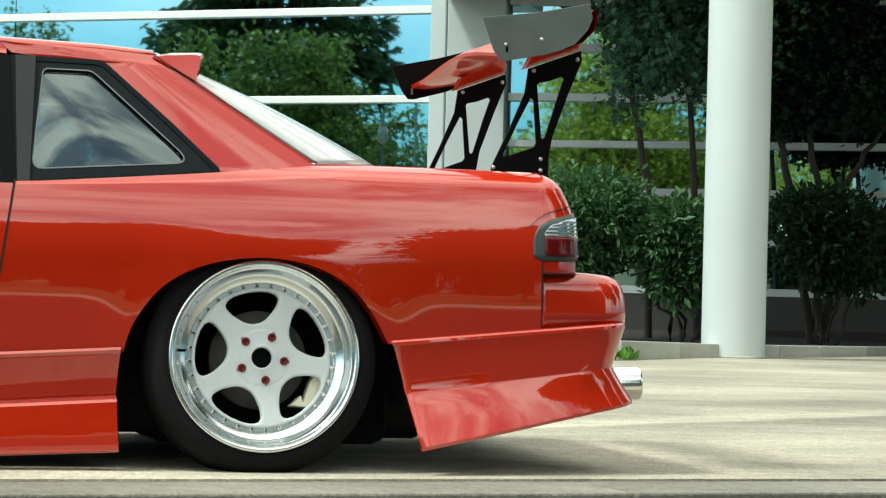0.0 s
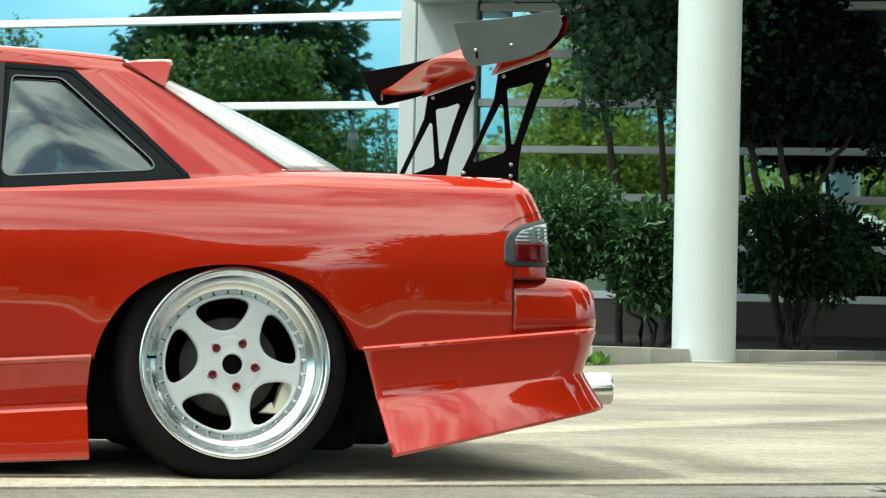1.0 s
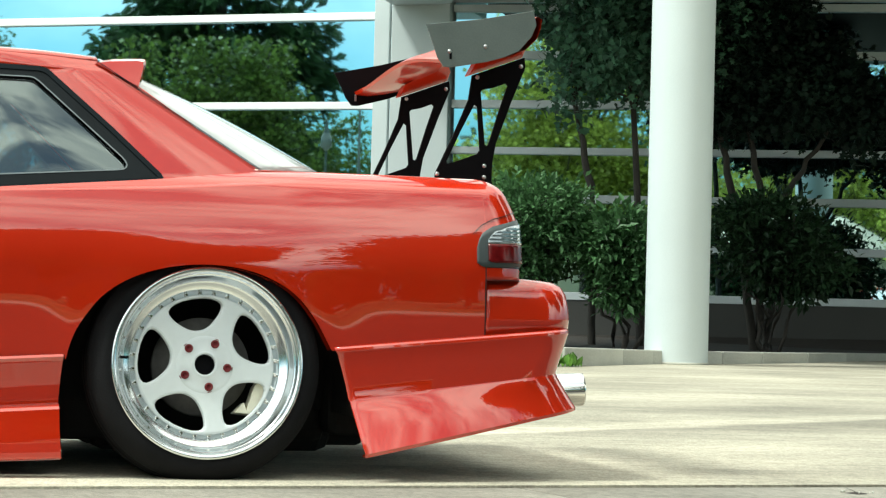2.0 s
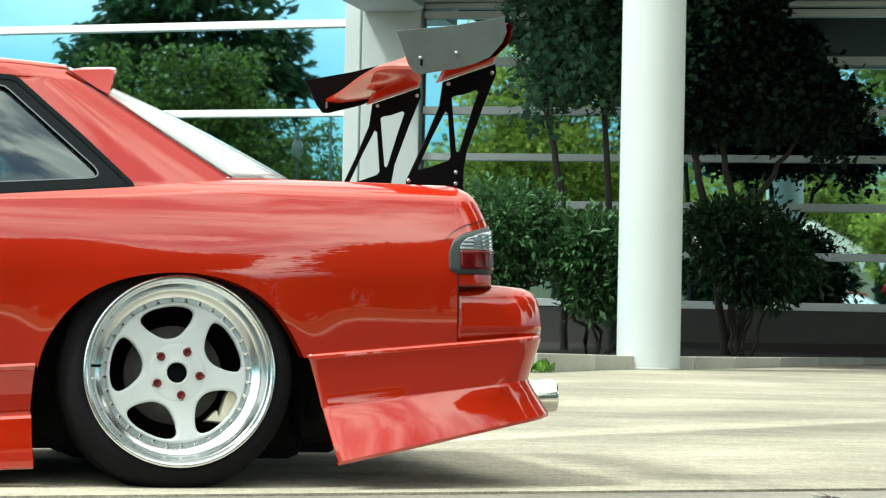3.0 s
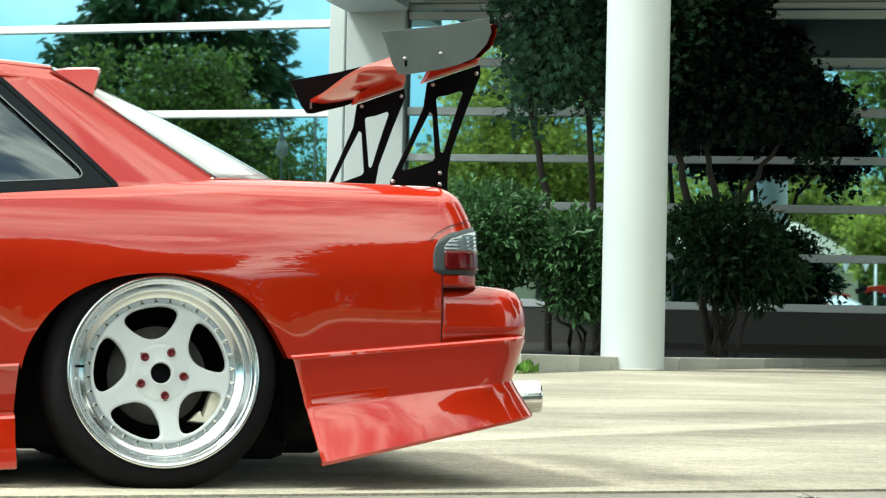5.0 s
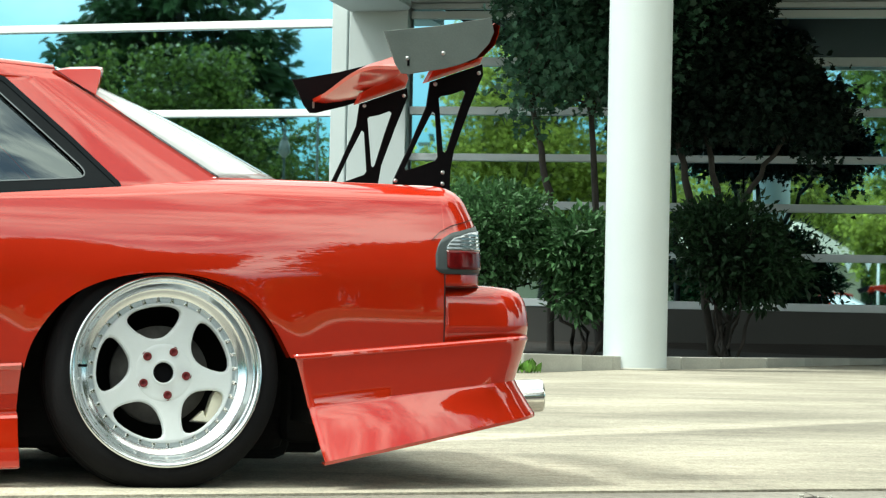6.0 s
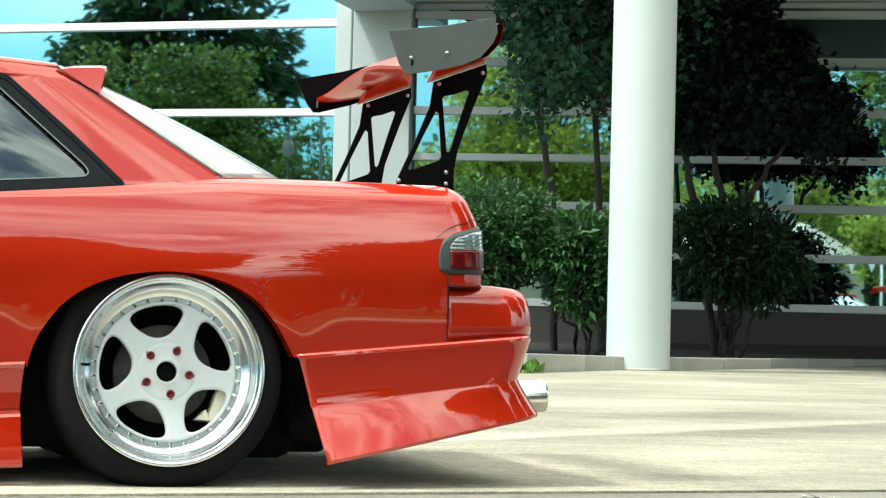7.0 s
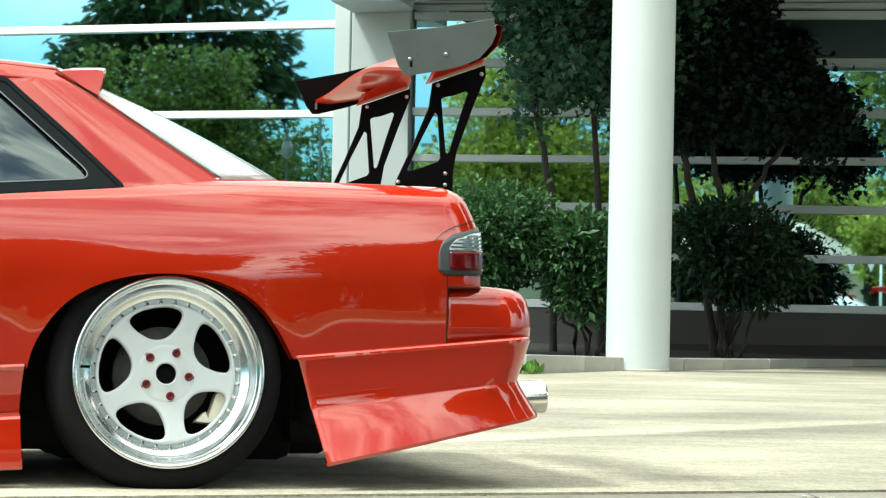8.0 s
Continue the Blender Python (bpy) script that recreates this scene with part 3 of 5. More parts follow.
# ---------- plants ----------
LEAF_SHAPES = {
    "laurel": ([(0, 0, 0), (0.45, -0.21, 0.07), (0.5, 0, 0.0), (0.45, 0.21, 0.07), (1, 0, -0.08)], [(0, 1, 2), (0, 2, 3), (1, 4, 2), (2, 4, 3)]),
    "maple": ([(0, 0, 0), (0.2, -0.45, 0.03), (0.45, -0.22, 0.0), (0.75, -0.4, -0.05), (0.7, -0.12, 0.02), (1, 0, -0.06),
               (0.7, 0.12, 0.02), (0.75, 0.4, -0.05), (0.45, 0.22, 0.0), (0.2, 0.45, 0.03)],
              [(0, 1, 2), (2, 3, 4), (4, 5, 6), (6, 7, 8), (8, 9, 0), (0, 2, 4, 6, 8)]),
    "clump": ([(0, 0, 0), (0.5, -0.42, 0.12), (1, 0, 0), (0.5, 0.42, -0.1)], [(0, 1, 2), (0, 2, 3)]),
    "spray": ([(0, 0, 0), (0.6, -0.22, 0.04), (1, 0, -0.14), (0.6, 0.22, 0.04)], [(0, 1, 2), (0, 2, 3)]),
}


def leaf_mesh(name, places, ways, sizes, shape, mat, seed):
    """One mesh of many single leaves: at each place a leaf that points along its way."""
    rng = np.random.default_rng(seed)
    base, faces = LEAF_SHAPES[shape]
    base = np.array(base)
    ways = ways / np.maximum(1e-6, np.linalg.norm(ways, axis=1))[:, None]
    up = rng.normal(0, 0.55, ways.shape) + np.array([0, 0, 1.0])
    side = np.cross(up, ways)
    side /= np.maximum(1e-6, np.linalg.norm(side, axis=1))[:, None]
    nor = np.cross(ways, side)
    pts = (places[:, None, :] + sizes[:, None, None] * (base[None, :, 0:1] * ways[:, None, :] + base[None, :, 1:2] * side[:, None, :]
                                                      + base[None, :, 2:3] * nor[:, None, :]))
    m = len(base)
    fs = [tuple(i * m + k for k in f) for i in range(len(places)) for f in faces]
    return make_mesh(name, pts.reshape(-1, 3), fs, mat)


def crown_points(blobs, clumps, per, spread, seed, hollow=0.55):
    """Leaf places in clumps spread through round masses, denser towards their outside, with gaps between."""
    rng = np.random.default_rng(seed)
    vol = np.array([b[3] * b[4] * b[5] for b in blobs])
    pick = rng.choice(len(blobs), clumps, p=vol / vol.sum())
    d = rng.normal(size=(clumps, 3))
    d /= np.linalg.norm(d, axis=1)[:, None]
    rad = hollow + (1 - hollow) * rng.random(clumps) ** 0.6
    rad *= 1 + 0.10 * rng.normal(size=clumps)
    b = np.array(blobs)[pick]
    cen = b[:, :3] + d * rad[:, None] * b[:, 3:6]
    places = (cen[:, None, :] + rng.normal(0, spread, (clumps, per, 3))).reshape(-1, 3)
    ways = np.repeat(d, per, 0) * 0.8 + rng.normal(0, 0.6, (clumps * per, 3)) + np.array([0, 0, -0.15])
    return cen, places, ways


def limbs_mesh(name, stems, mat, sides=8):
    verts, faces = [], []
    for path, radii in stems:
        v, f = tube_mesh("limb", path, radii, mat, sides)
        k = len(verts)
        verts += v
        faces += [tuple(i + k for i in q) for q in f]
    return make_mesh(name, verts, faces, mat, True)


def wander(a, b, n, amount, rng):
    a, b = Vector(a), Vector(b)
    pts = [a.lerp(b, i / n) for i in range(n + 1)]
    return [p + Vector(rng.normal(0, amount, 3)) * (0 < i < n) for i, p in enumerate(pts)]


def small_tree(base, stems, blobs, clumps, per, leaf, mat, seed, label, shape="maple"):
    """A bedded tree: stems from the base to given heads, limbs into the crown, and the leaves."""
    rng = np.random.default_rng(seed)
    t = empty("tree", pose(*base), label, "tree", "trees in the planting bed")
    made = []
    for foot, head, r in stems:
        made.append((wander(foot, head, 6, 0.012, rng), np.linspace(r, r * 0.6, 7)))
    cen, places, ways = crown_points(blobs, clumps, per, leaf * 1.1, seed)
    for c in cen[:: max(1, clumps // 18)]:
        high = [s for s in stems if s[1][2] > 2.2]
        foot, head, r = high[rng.integers(len(high))]
        made.append((wander(head, c, 4, 0.05, rng), np.linspace(r * 0.33, 0.004, 5)))
    part("trunk", limbs_mesh("trunk", made, BARK), t)
    part("crown", leaf_mesh("crown", places, ways, leaf * rng.uniform(0.7, 1.25, len(places)), shape, mat, seed), t)
    return t


small_tree((2.13, 26.0, 0.08),
           [((0.02, 0, -0.05), (-0.02, 0, 1.7), 0.045), ((-0.02, 0, 1.65), (-0.24, 0.02, 2.6), 0.042), ((0.56, 0.3, -0.05), (0.42, 0.3, 2.5), 0.05)],
           [(0.05, 0, 3.55, 0.66, 0.7, 0.85), (0.55, 0.1, 3.2, 0.75, 0.7, 0.55), (0.9, 0.2, 3.9, 0.9, 0.8, 1.0), (0.35, 0.1, 4.2, 0.9, 0.7, 0.7),
            (-0.28, 0.0, 2.68, 0.38, 0.4, 0.30), (-0.85, 0.0, 3.98, 0.40, 0.3, 0.16), (0.6, 0.35, 2.78, 0.5, 0.4, 0.22)],
           1500, 14, 0.092, LEAF_MAPLE, 11, "small maple with dense dark green crown in the bed")
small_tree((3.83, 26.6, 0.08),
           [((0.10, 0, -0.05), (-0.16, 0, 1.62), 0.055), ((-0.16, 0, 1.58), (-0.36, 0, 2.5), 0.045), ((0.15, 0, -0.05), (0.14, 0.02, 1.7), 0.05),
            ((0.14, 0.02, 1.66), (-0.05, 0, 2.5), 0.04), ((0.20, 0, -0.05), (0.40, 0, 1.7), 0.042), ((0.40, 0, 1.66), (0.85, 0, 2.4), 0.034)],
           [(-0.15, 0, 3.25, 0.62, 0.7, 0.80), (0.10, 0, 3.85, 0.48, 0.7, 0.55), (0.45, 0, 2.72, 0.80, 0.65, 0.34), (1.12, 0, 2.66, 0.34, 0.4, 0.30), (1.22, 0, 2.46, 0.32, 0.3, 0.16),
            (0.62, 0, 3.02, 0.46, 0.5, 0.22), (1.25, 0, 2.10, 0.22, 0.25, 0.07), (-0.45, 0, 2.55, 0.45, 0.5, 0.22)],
           2300, 15, 0.085, LEAF_MAPLE_SHADED, 12, "multi-stemmed maple under the canopy, deep shade in its leaf colour")


def shrub(base, blobs, clumps, per, leaf, seed, label, stems=4, mat=None):
    rng = np.random.default_rng(seed)
    s = empty("shrub", pose(*base), label, "shrub", "shrubs in the planting bed")
    cen, places, ways = crown_points(blobs, clumps, per, leaf * 0.55, seed, 0.5)
    ways[:, 2] += 0.2
    ways[:, 1] -= 0.35
    made = []
    for i in range(stems):
        a = 2 * math.pi * i / stems
        head = (0.3 * math.cos(a), 0.2 * math.sin(a), 0.75 + 0.2 * rng.random())
        made.append((wander((0.08 * math.cos(a), 0.06 * math.sin(a), -0.05), head, 6, 0.05, rng), np.linspace(0.024, 0.012, 7)))
        for c in cen[i::stems * 7]:
            made.append((wander(head, c, 3, 0.03, rng), np.linspace(0.012, 0.004, 4)))
    part("stem", limbs_mesh("stem", made, BARK, 6), s)
    part("foliage", leaf_mesh("foliage", places, ways, leaf * rng.uniform(0.65, 1.3, len(places)), "laurel", mat or LEAF_SHRUB, seed), s)
    return s


shrub((1.45, 24.5, 0.08), [(-0.05, 0, 1.18, 0.58, 0.6, 0.46), (0.14, 0, 1.40, 0.36, 0.45, 0.24), (-0.3, 0, 0.9, 0.6, 0.5, 0.45)],
      1100, 11, 0.082, 21, "broad laurel shrub with glossy green leaves in the bed")
shrub((2.30, 24.25, 0.08), [(0.0, 0, 0.98, 0.46, 0.45, 0.34), (0.05, 0, 0.72, 0.42, 0.4, 0.30), (-0.15, 0, 1.10, 0.26, 0.3, 0.18), (0.12, 0, 0.56, 0.28, 0.3, 0.16)],
      560, 10, 0.108, 22, "laurel shrub with long glossy leaves beside the column")
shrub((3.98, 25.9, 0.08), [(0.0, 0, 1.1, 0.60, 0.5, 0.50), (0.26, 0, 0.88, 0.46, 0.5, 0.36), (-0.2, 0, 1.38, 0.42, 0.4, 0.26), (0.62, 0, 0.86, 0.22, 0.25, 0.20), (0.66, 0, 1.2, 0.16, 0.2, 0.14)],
      680, 10, 0.105, 23, "laurel shrub on bare crooked stems, canopy shade in its leaf colour", 5, LEAF_SHRUB_SHADED)


def grass_tuft(x, y, n, seed):
    rng = np.random.default_rng(seed)
    places = np.c_[rng.normal(0, 0.08, n), rng.normal(0, 0.03, n), np.zeros(n)]
    ways = rng.normal(0, 0.35, (n, 3)) + np.array([0, 0, 1.0])
    me = leaf_mesh("grass", places, ways, rng.uniform(0.06, 0.13, n), "spray", LEAF_GRASS, seed)
    ob = tagged(new("grass_tuft", me), "tuft of bright green grass at the kerb", "grass", kind="stuff")
    ob.matrix_basis = pose(x, y, 0)
    return ob


grass_tuft(1.42, 19.86, 55, 31)
grass_tuft(1.30, 19.70, 60, 32)


def wall_tap(x, z):
    """A garden tap on a dark plate on the base wall."""
    t = empty("wall_tap", RIGHT @ pose(x, -0.042, z), "dark metal tap on the grey base wall", "tap")
    part("plate", box_mesh("plate", (0.11, 0.012, 0.16), POLE, 0.004, (0, -0.007, 0)), t)
    part("spout", limbs_mesh("spout", [([Vector((0, 0, 0.02)), Vector((0, -0.07, 0.02)), Vector((0, -0.10, 0.0)), Vector((0, -0.11, -0.05))], [0.014] * 4)], POLE), t)
    part("wheel", lathe_mesh("wheel", [(0.0, 0.0), (0.030, 0.0), (0.034, 0.006), (0.030, 0.012), (0.0, 0.012)], POLE, 16, "z"), t, at=pose(0, -0.065, 0.045))
    return t


wall_tap(2.25, 0.33)


# ---------- trees across the road (seen mirrored in glass and paint) ----------
def broad_tree(name, height, width, mat, seed, label, leaf=0.30, clumps=520, per=11, pointed=False):
    rng = np.random.default_rng(seed)
    t = empty(name, pose(0, 0, 0), label, "tree", "trees across the road")
    blobs = []
    for i in range(12 if pointed else 9):
        a, h = rng.uniform(0, 6.28), rng.uniform(0.12 if pointed else 0.38, 0.92 if pointed else 0.88)
        r = width * 0.5 * ((1.25 - h) * 1.1 if pointed else 1.05 - abs(h - 0.55))
        blobs.append((0.45 * r * math.cos(a), 0.45 * r * math.sin(a), height * h, r * rng.uniform(0.5, 0.75), r * rng.uniform(0.5, 0.75), height * rng.uniform(0.11, 0.18)))
    cen, places, ways = crown_points(blobs, clumps, per, leaf * 1.1, seed, 0.45)
    made = [(wander((0, 0, -0.2), (0, 0, height * 0.75), 7, 0.08, rng), np.linspace(height * 0.022, 0.03, 8))]
    for c in cen[::26]:
        z0 = min(c[2] - 0.3, height * rng.uniform(0.25, 0.6))
        made.append((wander((0, 0, max(0.8, z0)), c, 4, 0.12, rng), np.linspace(height * 0.008, 0.015, 5)))
    part("trunk", limbs_mesh("trunk", made, BARK), t)
    part("crown", leaf_mesh("crown", places, ways, leaf * rng.uniform(0.6, 1.3, len(places)), "clump", mat, seed), t)
    return t


def conifer(name, height, width, seed, label):
    rng = np.random.default_rng(seed)
    t = empty(name, pose(0, 0, 0), label, "tree", "trees across the road")
    places, ways, made = [], [], [(wander((0, 0, -0.2), (0, 0, height), 8, 0.05, rng), np.linspace(height * 0.02, 0.02, 9))]
    for i in range(210):
        h = rng.uniform(0.08, 0.99)
        reach = width * 0.5 * (1.08 - h) ** 0.75 * rng.uniform(0.75, 1.1)
        a = rng.uniform(0, 6.28)
        foot = np.array([0, 0, height * h])
        tip = foot + np.array([math.cos(a) * reach, math.sin(a) * reach, -0.12 * reach + 0.2])
        made.append(([Vector(foot), Vector((foot + tip) / 2 + np.array([0, 0, 0.1])), Vector(tip)], (0.05, 0.03, 0.01)))
        n = int(30 + 22 * reach)
        f = rng.random(n) ** 0.7
        places.append(foot + (tip - foot) * f[:, None] + rng.normal(0, 0.22, (n, 3)))
        ways.append((tip - foot) / max(0.3, reach) + rng.normal(0, 0.5, (n, 3)) + np.array([0, 0, -0.2]))
    places, ways = np.concatenate(places), np.concatenate(ways)
    part("trunk", limbs_mesh("trunk", made, BARK, 6), t)
    part("crown", leaf_mesh("crown", places, ways, rng.uniform(0.4, 0.85, len(places)), "spray", NEEDLE, seed), t)
    return t


def put(first, spots):
    """The first tree at the first spot and copies at the others, each turned its own way."""
    first.matrix_basis = pose(*spots[0][:2], -0.12, rz=spots[0][2])
    for x, y, turn in spots[1:]:
        copy_thing(first, pose(x, y, -0.12, rz=turn))


put(conifer("tree", 22, 11.0, 41, "tall dark conifer across the road"), [(-45.0, -6.9, 0), (62, -62, 80), (40, -52, 140), (12, -56, 30), (22, -61, 200), (50, -54, 300)])
put(broad_tree("tree", 8.1, 4.4, LEAF_MID, 42, "bushy mid-green tree across the road", 0.17, 900, 15, True),
    [(-35.4, 4.6, 0), (-34.5, 3.6, 70), (-33.9, 2.9, 160), (-33.3, 2.3, 250), (-32.75, 1.75, 20), (17, -33, 20), (26, -36, 200), (12, -36, 140), (31, -37, 310)])
low_tree = broad_tree("tree", 6.0, 3.6, LEAF_MID, 47, "low bushy green tree across the road", 0.15, 620, 14, True)
put(low_tree, [(-31.75, 0.8, 0), (-30.9, 0.0, 130)])
put(broad_tree("tree", 11.0, 6.5, LEAF_LIGHT, 43, "sunlit light green tree across the road", 0.18, 950, 15),
    [(-22.3, -23.9, 0), (-21.0, -24.4, 120), (-18.6, -25.4, 250), (-19.0, -50.0, 20), (-22.5, -51.0, 200)])
put(broad_tree("tree", 11.0, 6.5, LEAF_FRESH, 52, "fresh green tree with an open crown across the road", 0.20, 760, 14),
    [(-5.6, -16.8, 60), (-2.6, -18.2, 310)])
put(broad_tree("tree", 11.6, 3.0, LEAF_MID, 45, "slender green tree across the road", 0.2, 420, 12, True),
    [(-58.9, -5.8, 0), (-58.1, -6.9, 120), (30, -34, 50)])
put(broad_tree("tree", 10.9, 1.9, LEAF_MID, 46, "narrow young tree across the road", 0.2, 240, 12, True),
    [(-57.4, -7.8, 0), (-56.8, -8.6, 100), (-56.1, -9.4, 200)])
put(broad_tree("tree", 6.4, 3.4, LEAF_LIGHT, 44, "small green street tree across the road", 0.20, 560, 11),
    [(-25.6, -22.3, 0), (-24.6, -22.9, 100), (-9.4, -30, 190)])


put(broad_tree("tree", 12.0, 10.0, LEAF_DEEP, 48, "tall broad green tree beside the road", 0.27, 4300, 13),
    [(15.0, -10.5, 140), (19.2, -17.0, 30)])
put(broad_tree("tree", 27.0, 15.0, LEAF_DEEP, 50, "great broad green tree beside the road", 0.40, 5600, 13),
    [(19.4, 1.4, 0), (27.6, 20.7, 120), (39.0, 6.0, 240)])
put(broad_tree("tree", 16.0, 5.8, LEAF_DEEP, 49, "tall slender green tree across the road", 0.27, 4200, 13),
    [(11.6, -22.4, 0), (9.1, -23.3, 150), (6.4, -24.0, 260)])


def far_wood():
    """An unbroken belt of leaves behind the trees across the road."""
    rng = np.random.default_rng(51)
    n = 16000
    f = rng.random(n)
    x = -75 + 150 * f
    y = -46 - 14 * np.sin(f * 3.0) + rng.normal(0, 1.6, n)
    top = 6.0 + 1.6 * np.sin(f * 31) + 1.1 * np.sin(f * 83 + 1) + 0.6 * np.sin(f * 190) + 2.5 * (f > 0.5)
    z = top * rng.random(n) ** 0.75
    ways = rng.normal(0, 1, (n, 3))
    me = leaf_mesh("far_wood", np.c_[x, y, z], ways, rng.uniform(0.5, 1.2, n), "clump", NEEDLE, 51)
    return tagged(new("far_wood", me), "belt of green woodland far across the road", "woodland", kind="stuff")


far_wood()

def lamp_post(x, y, height, label):
    p = empty("street_lamp", pose(x, y, -0.12), label, "street lamp")
    part("base", lathe_mesh("base", [(0.0, 0), (0.16, 0), (0.16, 0.3), (0.09, 0.42), (0.07, 0.7)], POLE, 20, "z"), p)
    part("pole", lathe_mesh("pole", [(0.05, 0.65), (0.03, height - 0.7)], POLE, 16, "z"), p)
    part("lantern", lathe_mesh("lantern", [(0.03, height - 0.75), (0.15, height - 0.62), (0.12, height - 0.4), (0.07, height - 0.3)], LAMP_GLASS, 16, "z"), p)
    part("cap", lathe_mesh("cap", [(0.09, height - 0.31), (0.05, height - 0.22), (0.02, height - 0.05), (0.008, height + 0.06), (0.0, height + 0.06)], POLE, 16, "z"), p)
    return p


lamp_post(-22.7, 9.6, 5.1, "dark green street lamp with a pointed lantern")


def arm_lamp(x, y, height):
    """A slim pole with a bent arm and a shallow head."""
    p = empty("street_lamp", pose(x, y, -0.12, rz=40), "slim street lamp with a bent arm beside the trees", "street lamp")
    part("pole", lathe_mesh("pole", [(0.0, 0), (0.07, 0), (0.045, 0.4), (0.03, height)], LAMP_GLASS, 14, "z"), p)
    bend = [Vector((0.42 * (1 - math.cos(t)), 0, height - 0.1 + 0.26 * math.sin(t))) for t in np.linspace(0, 2.5, 12)]
    part("arm", limbs_mesh("arm", [(bend, [0.022] * 12)], LAMP_GLASS), p)
    part("head", lathe_mesh("head", [(0.0, 0.03), (0.05, 0.03), (0.10, -0.03), (0.0, -0.05)], LAMP_GLASS, 16, "z"), p, at=Matrix.Translation(bend[-1]))
    return p


arm_lamp(-22.1, 9.05, 5.35)


def house(x, y, turn):
    h = empty("house", pose(x, y, -0.12, rz=turn), "low tan stucco house with a pale roof beyond the trees", "house")
    part("wall", box_mesh("wall", (14, 8, 3.0), TAN, 0.02, (0, 0, 1.5)), h)
    bm = bmesh.new()
    pts = [(-7.4, -4.6, 3.0), (7.4, -4.6, 3.0), (7.4, 4.6, 3.0), (-7.4, 4.6, 3.0), (-6.0, 0, 4.5), (6.0, 0, 4.5)]
    vs = [bm.verts.new(p) for p in pts]
    for f in ((0, 1, 5, 4), (1, 2, 5), (2, 3, 4, 5), (3, 0, 4), (3, 2, 1, 0)):
        bm.faces.new([vs[i] for i in f])
    part("roof", mesh_of("roof", bm, ROOFING), h, "pale tan roof")
    return h


house(-21.2, -37, 4)


# pennants on a string between two white poles beside the road
def pole_at(x, y, height):
    p = empty("pole", pose(x, y, -0.10), "slim white pole holding a string of pennants", "pole", "poles of the pennant string")
    part("shaft", lathe_mesh("shaft", [(0.0, 0.0), (0.035, 0.0), (0.030, height), (0.0, height)], CLOTH, 14, "z"), p)
    part("knob", lathe_mesh("knob", [(0.0, height - 0.01), (0.045, height + 0.02), (0.04, height + 0.06), (0.0, height + 0.08)], CLOTH, 14, "z"), p)


def pennant_string(a, b, z, count):
    way = math.atan2(b[1] - a[1], b[0] - a[0])
    run = math.hypot(b[0] - a[0], b[1] - a[1])
    s = empty("pennant_string", pose(a[0], a[1], z, rz=math.degrees(way)), "white triangular pennants hanging on a string", "bunting")
    path = [Vector((run * f, 0, -0.06 * math.sin(math.pi * f))) for f in np.linspace(0, 1, 13)]
    part("string", limbs_mesh("string", [(path, [0.005] * 13)], CLOTH, 6), s)
    me = plate_mesh("pennant", [(-0.10, 0.0), (0.10, 0.0), (0.0, -0.26)], [], 0.004, CLOTH, 0.001)
    for i in range(count):
        f = (i + 0.5) / count
        part("pennant", me, s, at=pose(run * f, 0, -0.06 * math.sin(math.pi * f) - 0.004, rz=4 - 9 * (i % 3)))


pole_at(-2.34, -1.51, 2.06)
pole_at(-5.6, -0.62, 2.06)
pennant_string((-2.34, -1.51), (-5.6, -0.62), 2.0, 7)


# ---------- the red coupe: x to the tail, y across from the near flank, z up ----------
car = empty("car", pose(-0.4386, 6.2694, 0, 0, 0, 13.6), "lowered glossy red coupe with high rear wing, parked on concrete", "car")
WIDE = 1.66
FRONT = -3.35

def side_in(z):
    """Section of the flank: nearly upright below, leaning in ever more towards the shoulder, then rolling over."""
    low = 0.10 * max(0.0, 0.46 - z) ** 1.6
    lean = 0.80 * max(0.0, z - 0.525) ** 1.75
    roll = 0.0 if z < 0.735 else 0.105 - math.sqrt(max(0.0, 0.105 ** 2 - (0.105 * min(1.0, (z - 0.735) / 0.046)) ** 2))
    return low + lean + roll



tail_at = smooth_table([0.30, 0.36, 0.50, 0.66, 0.69, 0.741, 0.765, 0.785], [0.818, 0.825, 0.829, 0.828, 0.820, 0.798, 0.773, 0.725], 0.006)
ARCH = [(-0.364, 0.185), (-0.355, 0.269), (-0.339, 0.339), (-0.31, 0.395), (-0.263, 0.452), (-0.201, 0.493), (-0.124, 0.520), (-0.032, 0.533),
        (0.061, 0.529), (0.141, 0.508), (0.214, 0.468), (0.267, 0.409), (0.305, 0.346), (0.336, 0.282), (0.365, 0.183)]


def rounded(points, per=8):
    """A smooth curve through the points."""
    p = np.array([points[0], *points, points[-1]])
    out = []
    for i in range(1, len(p) - 2):
        for t in np.linspace(0, 1, per, endpoint=False):
            a, b, c, d = p[i - 1], p[i], p[i + 1], p[i + 2]
            out.append(0.5 * (2 * b + (c - a) * t + (2 * a - 5 * b + 4 * c - d) * t ** 2 + (3 * b - a - 3 * c + d) * t ** 3))
    return np.array([*out, p[-1]])


arch_x, arch_z = rounded(ARCH).T


def flank(a, z):
    """How far in from the widest line the near flank lies."""
    k = side_in(z)
    if a > 0.15:
        k += 0.035 * ((a - 0.15) / 0.65) ** 2
    if a < -2.2:
        k += 0.12 * ((-2.2 - a) / 1.2) ** 2
    for centre in (0.0, -2.40):
        d = math.hypot(a - centre, (z - 0.19) * 1.0) - 0.345
        if z < 0.62:
            k -= 0.0035 * math.exp(-(d / 0.075) ** 2)
    return k


def mirror_rows(rows):
    return [[(x, WIDE - y, z) for x, y, z in r] for r in rows]


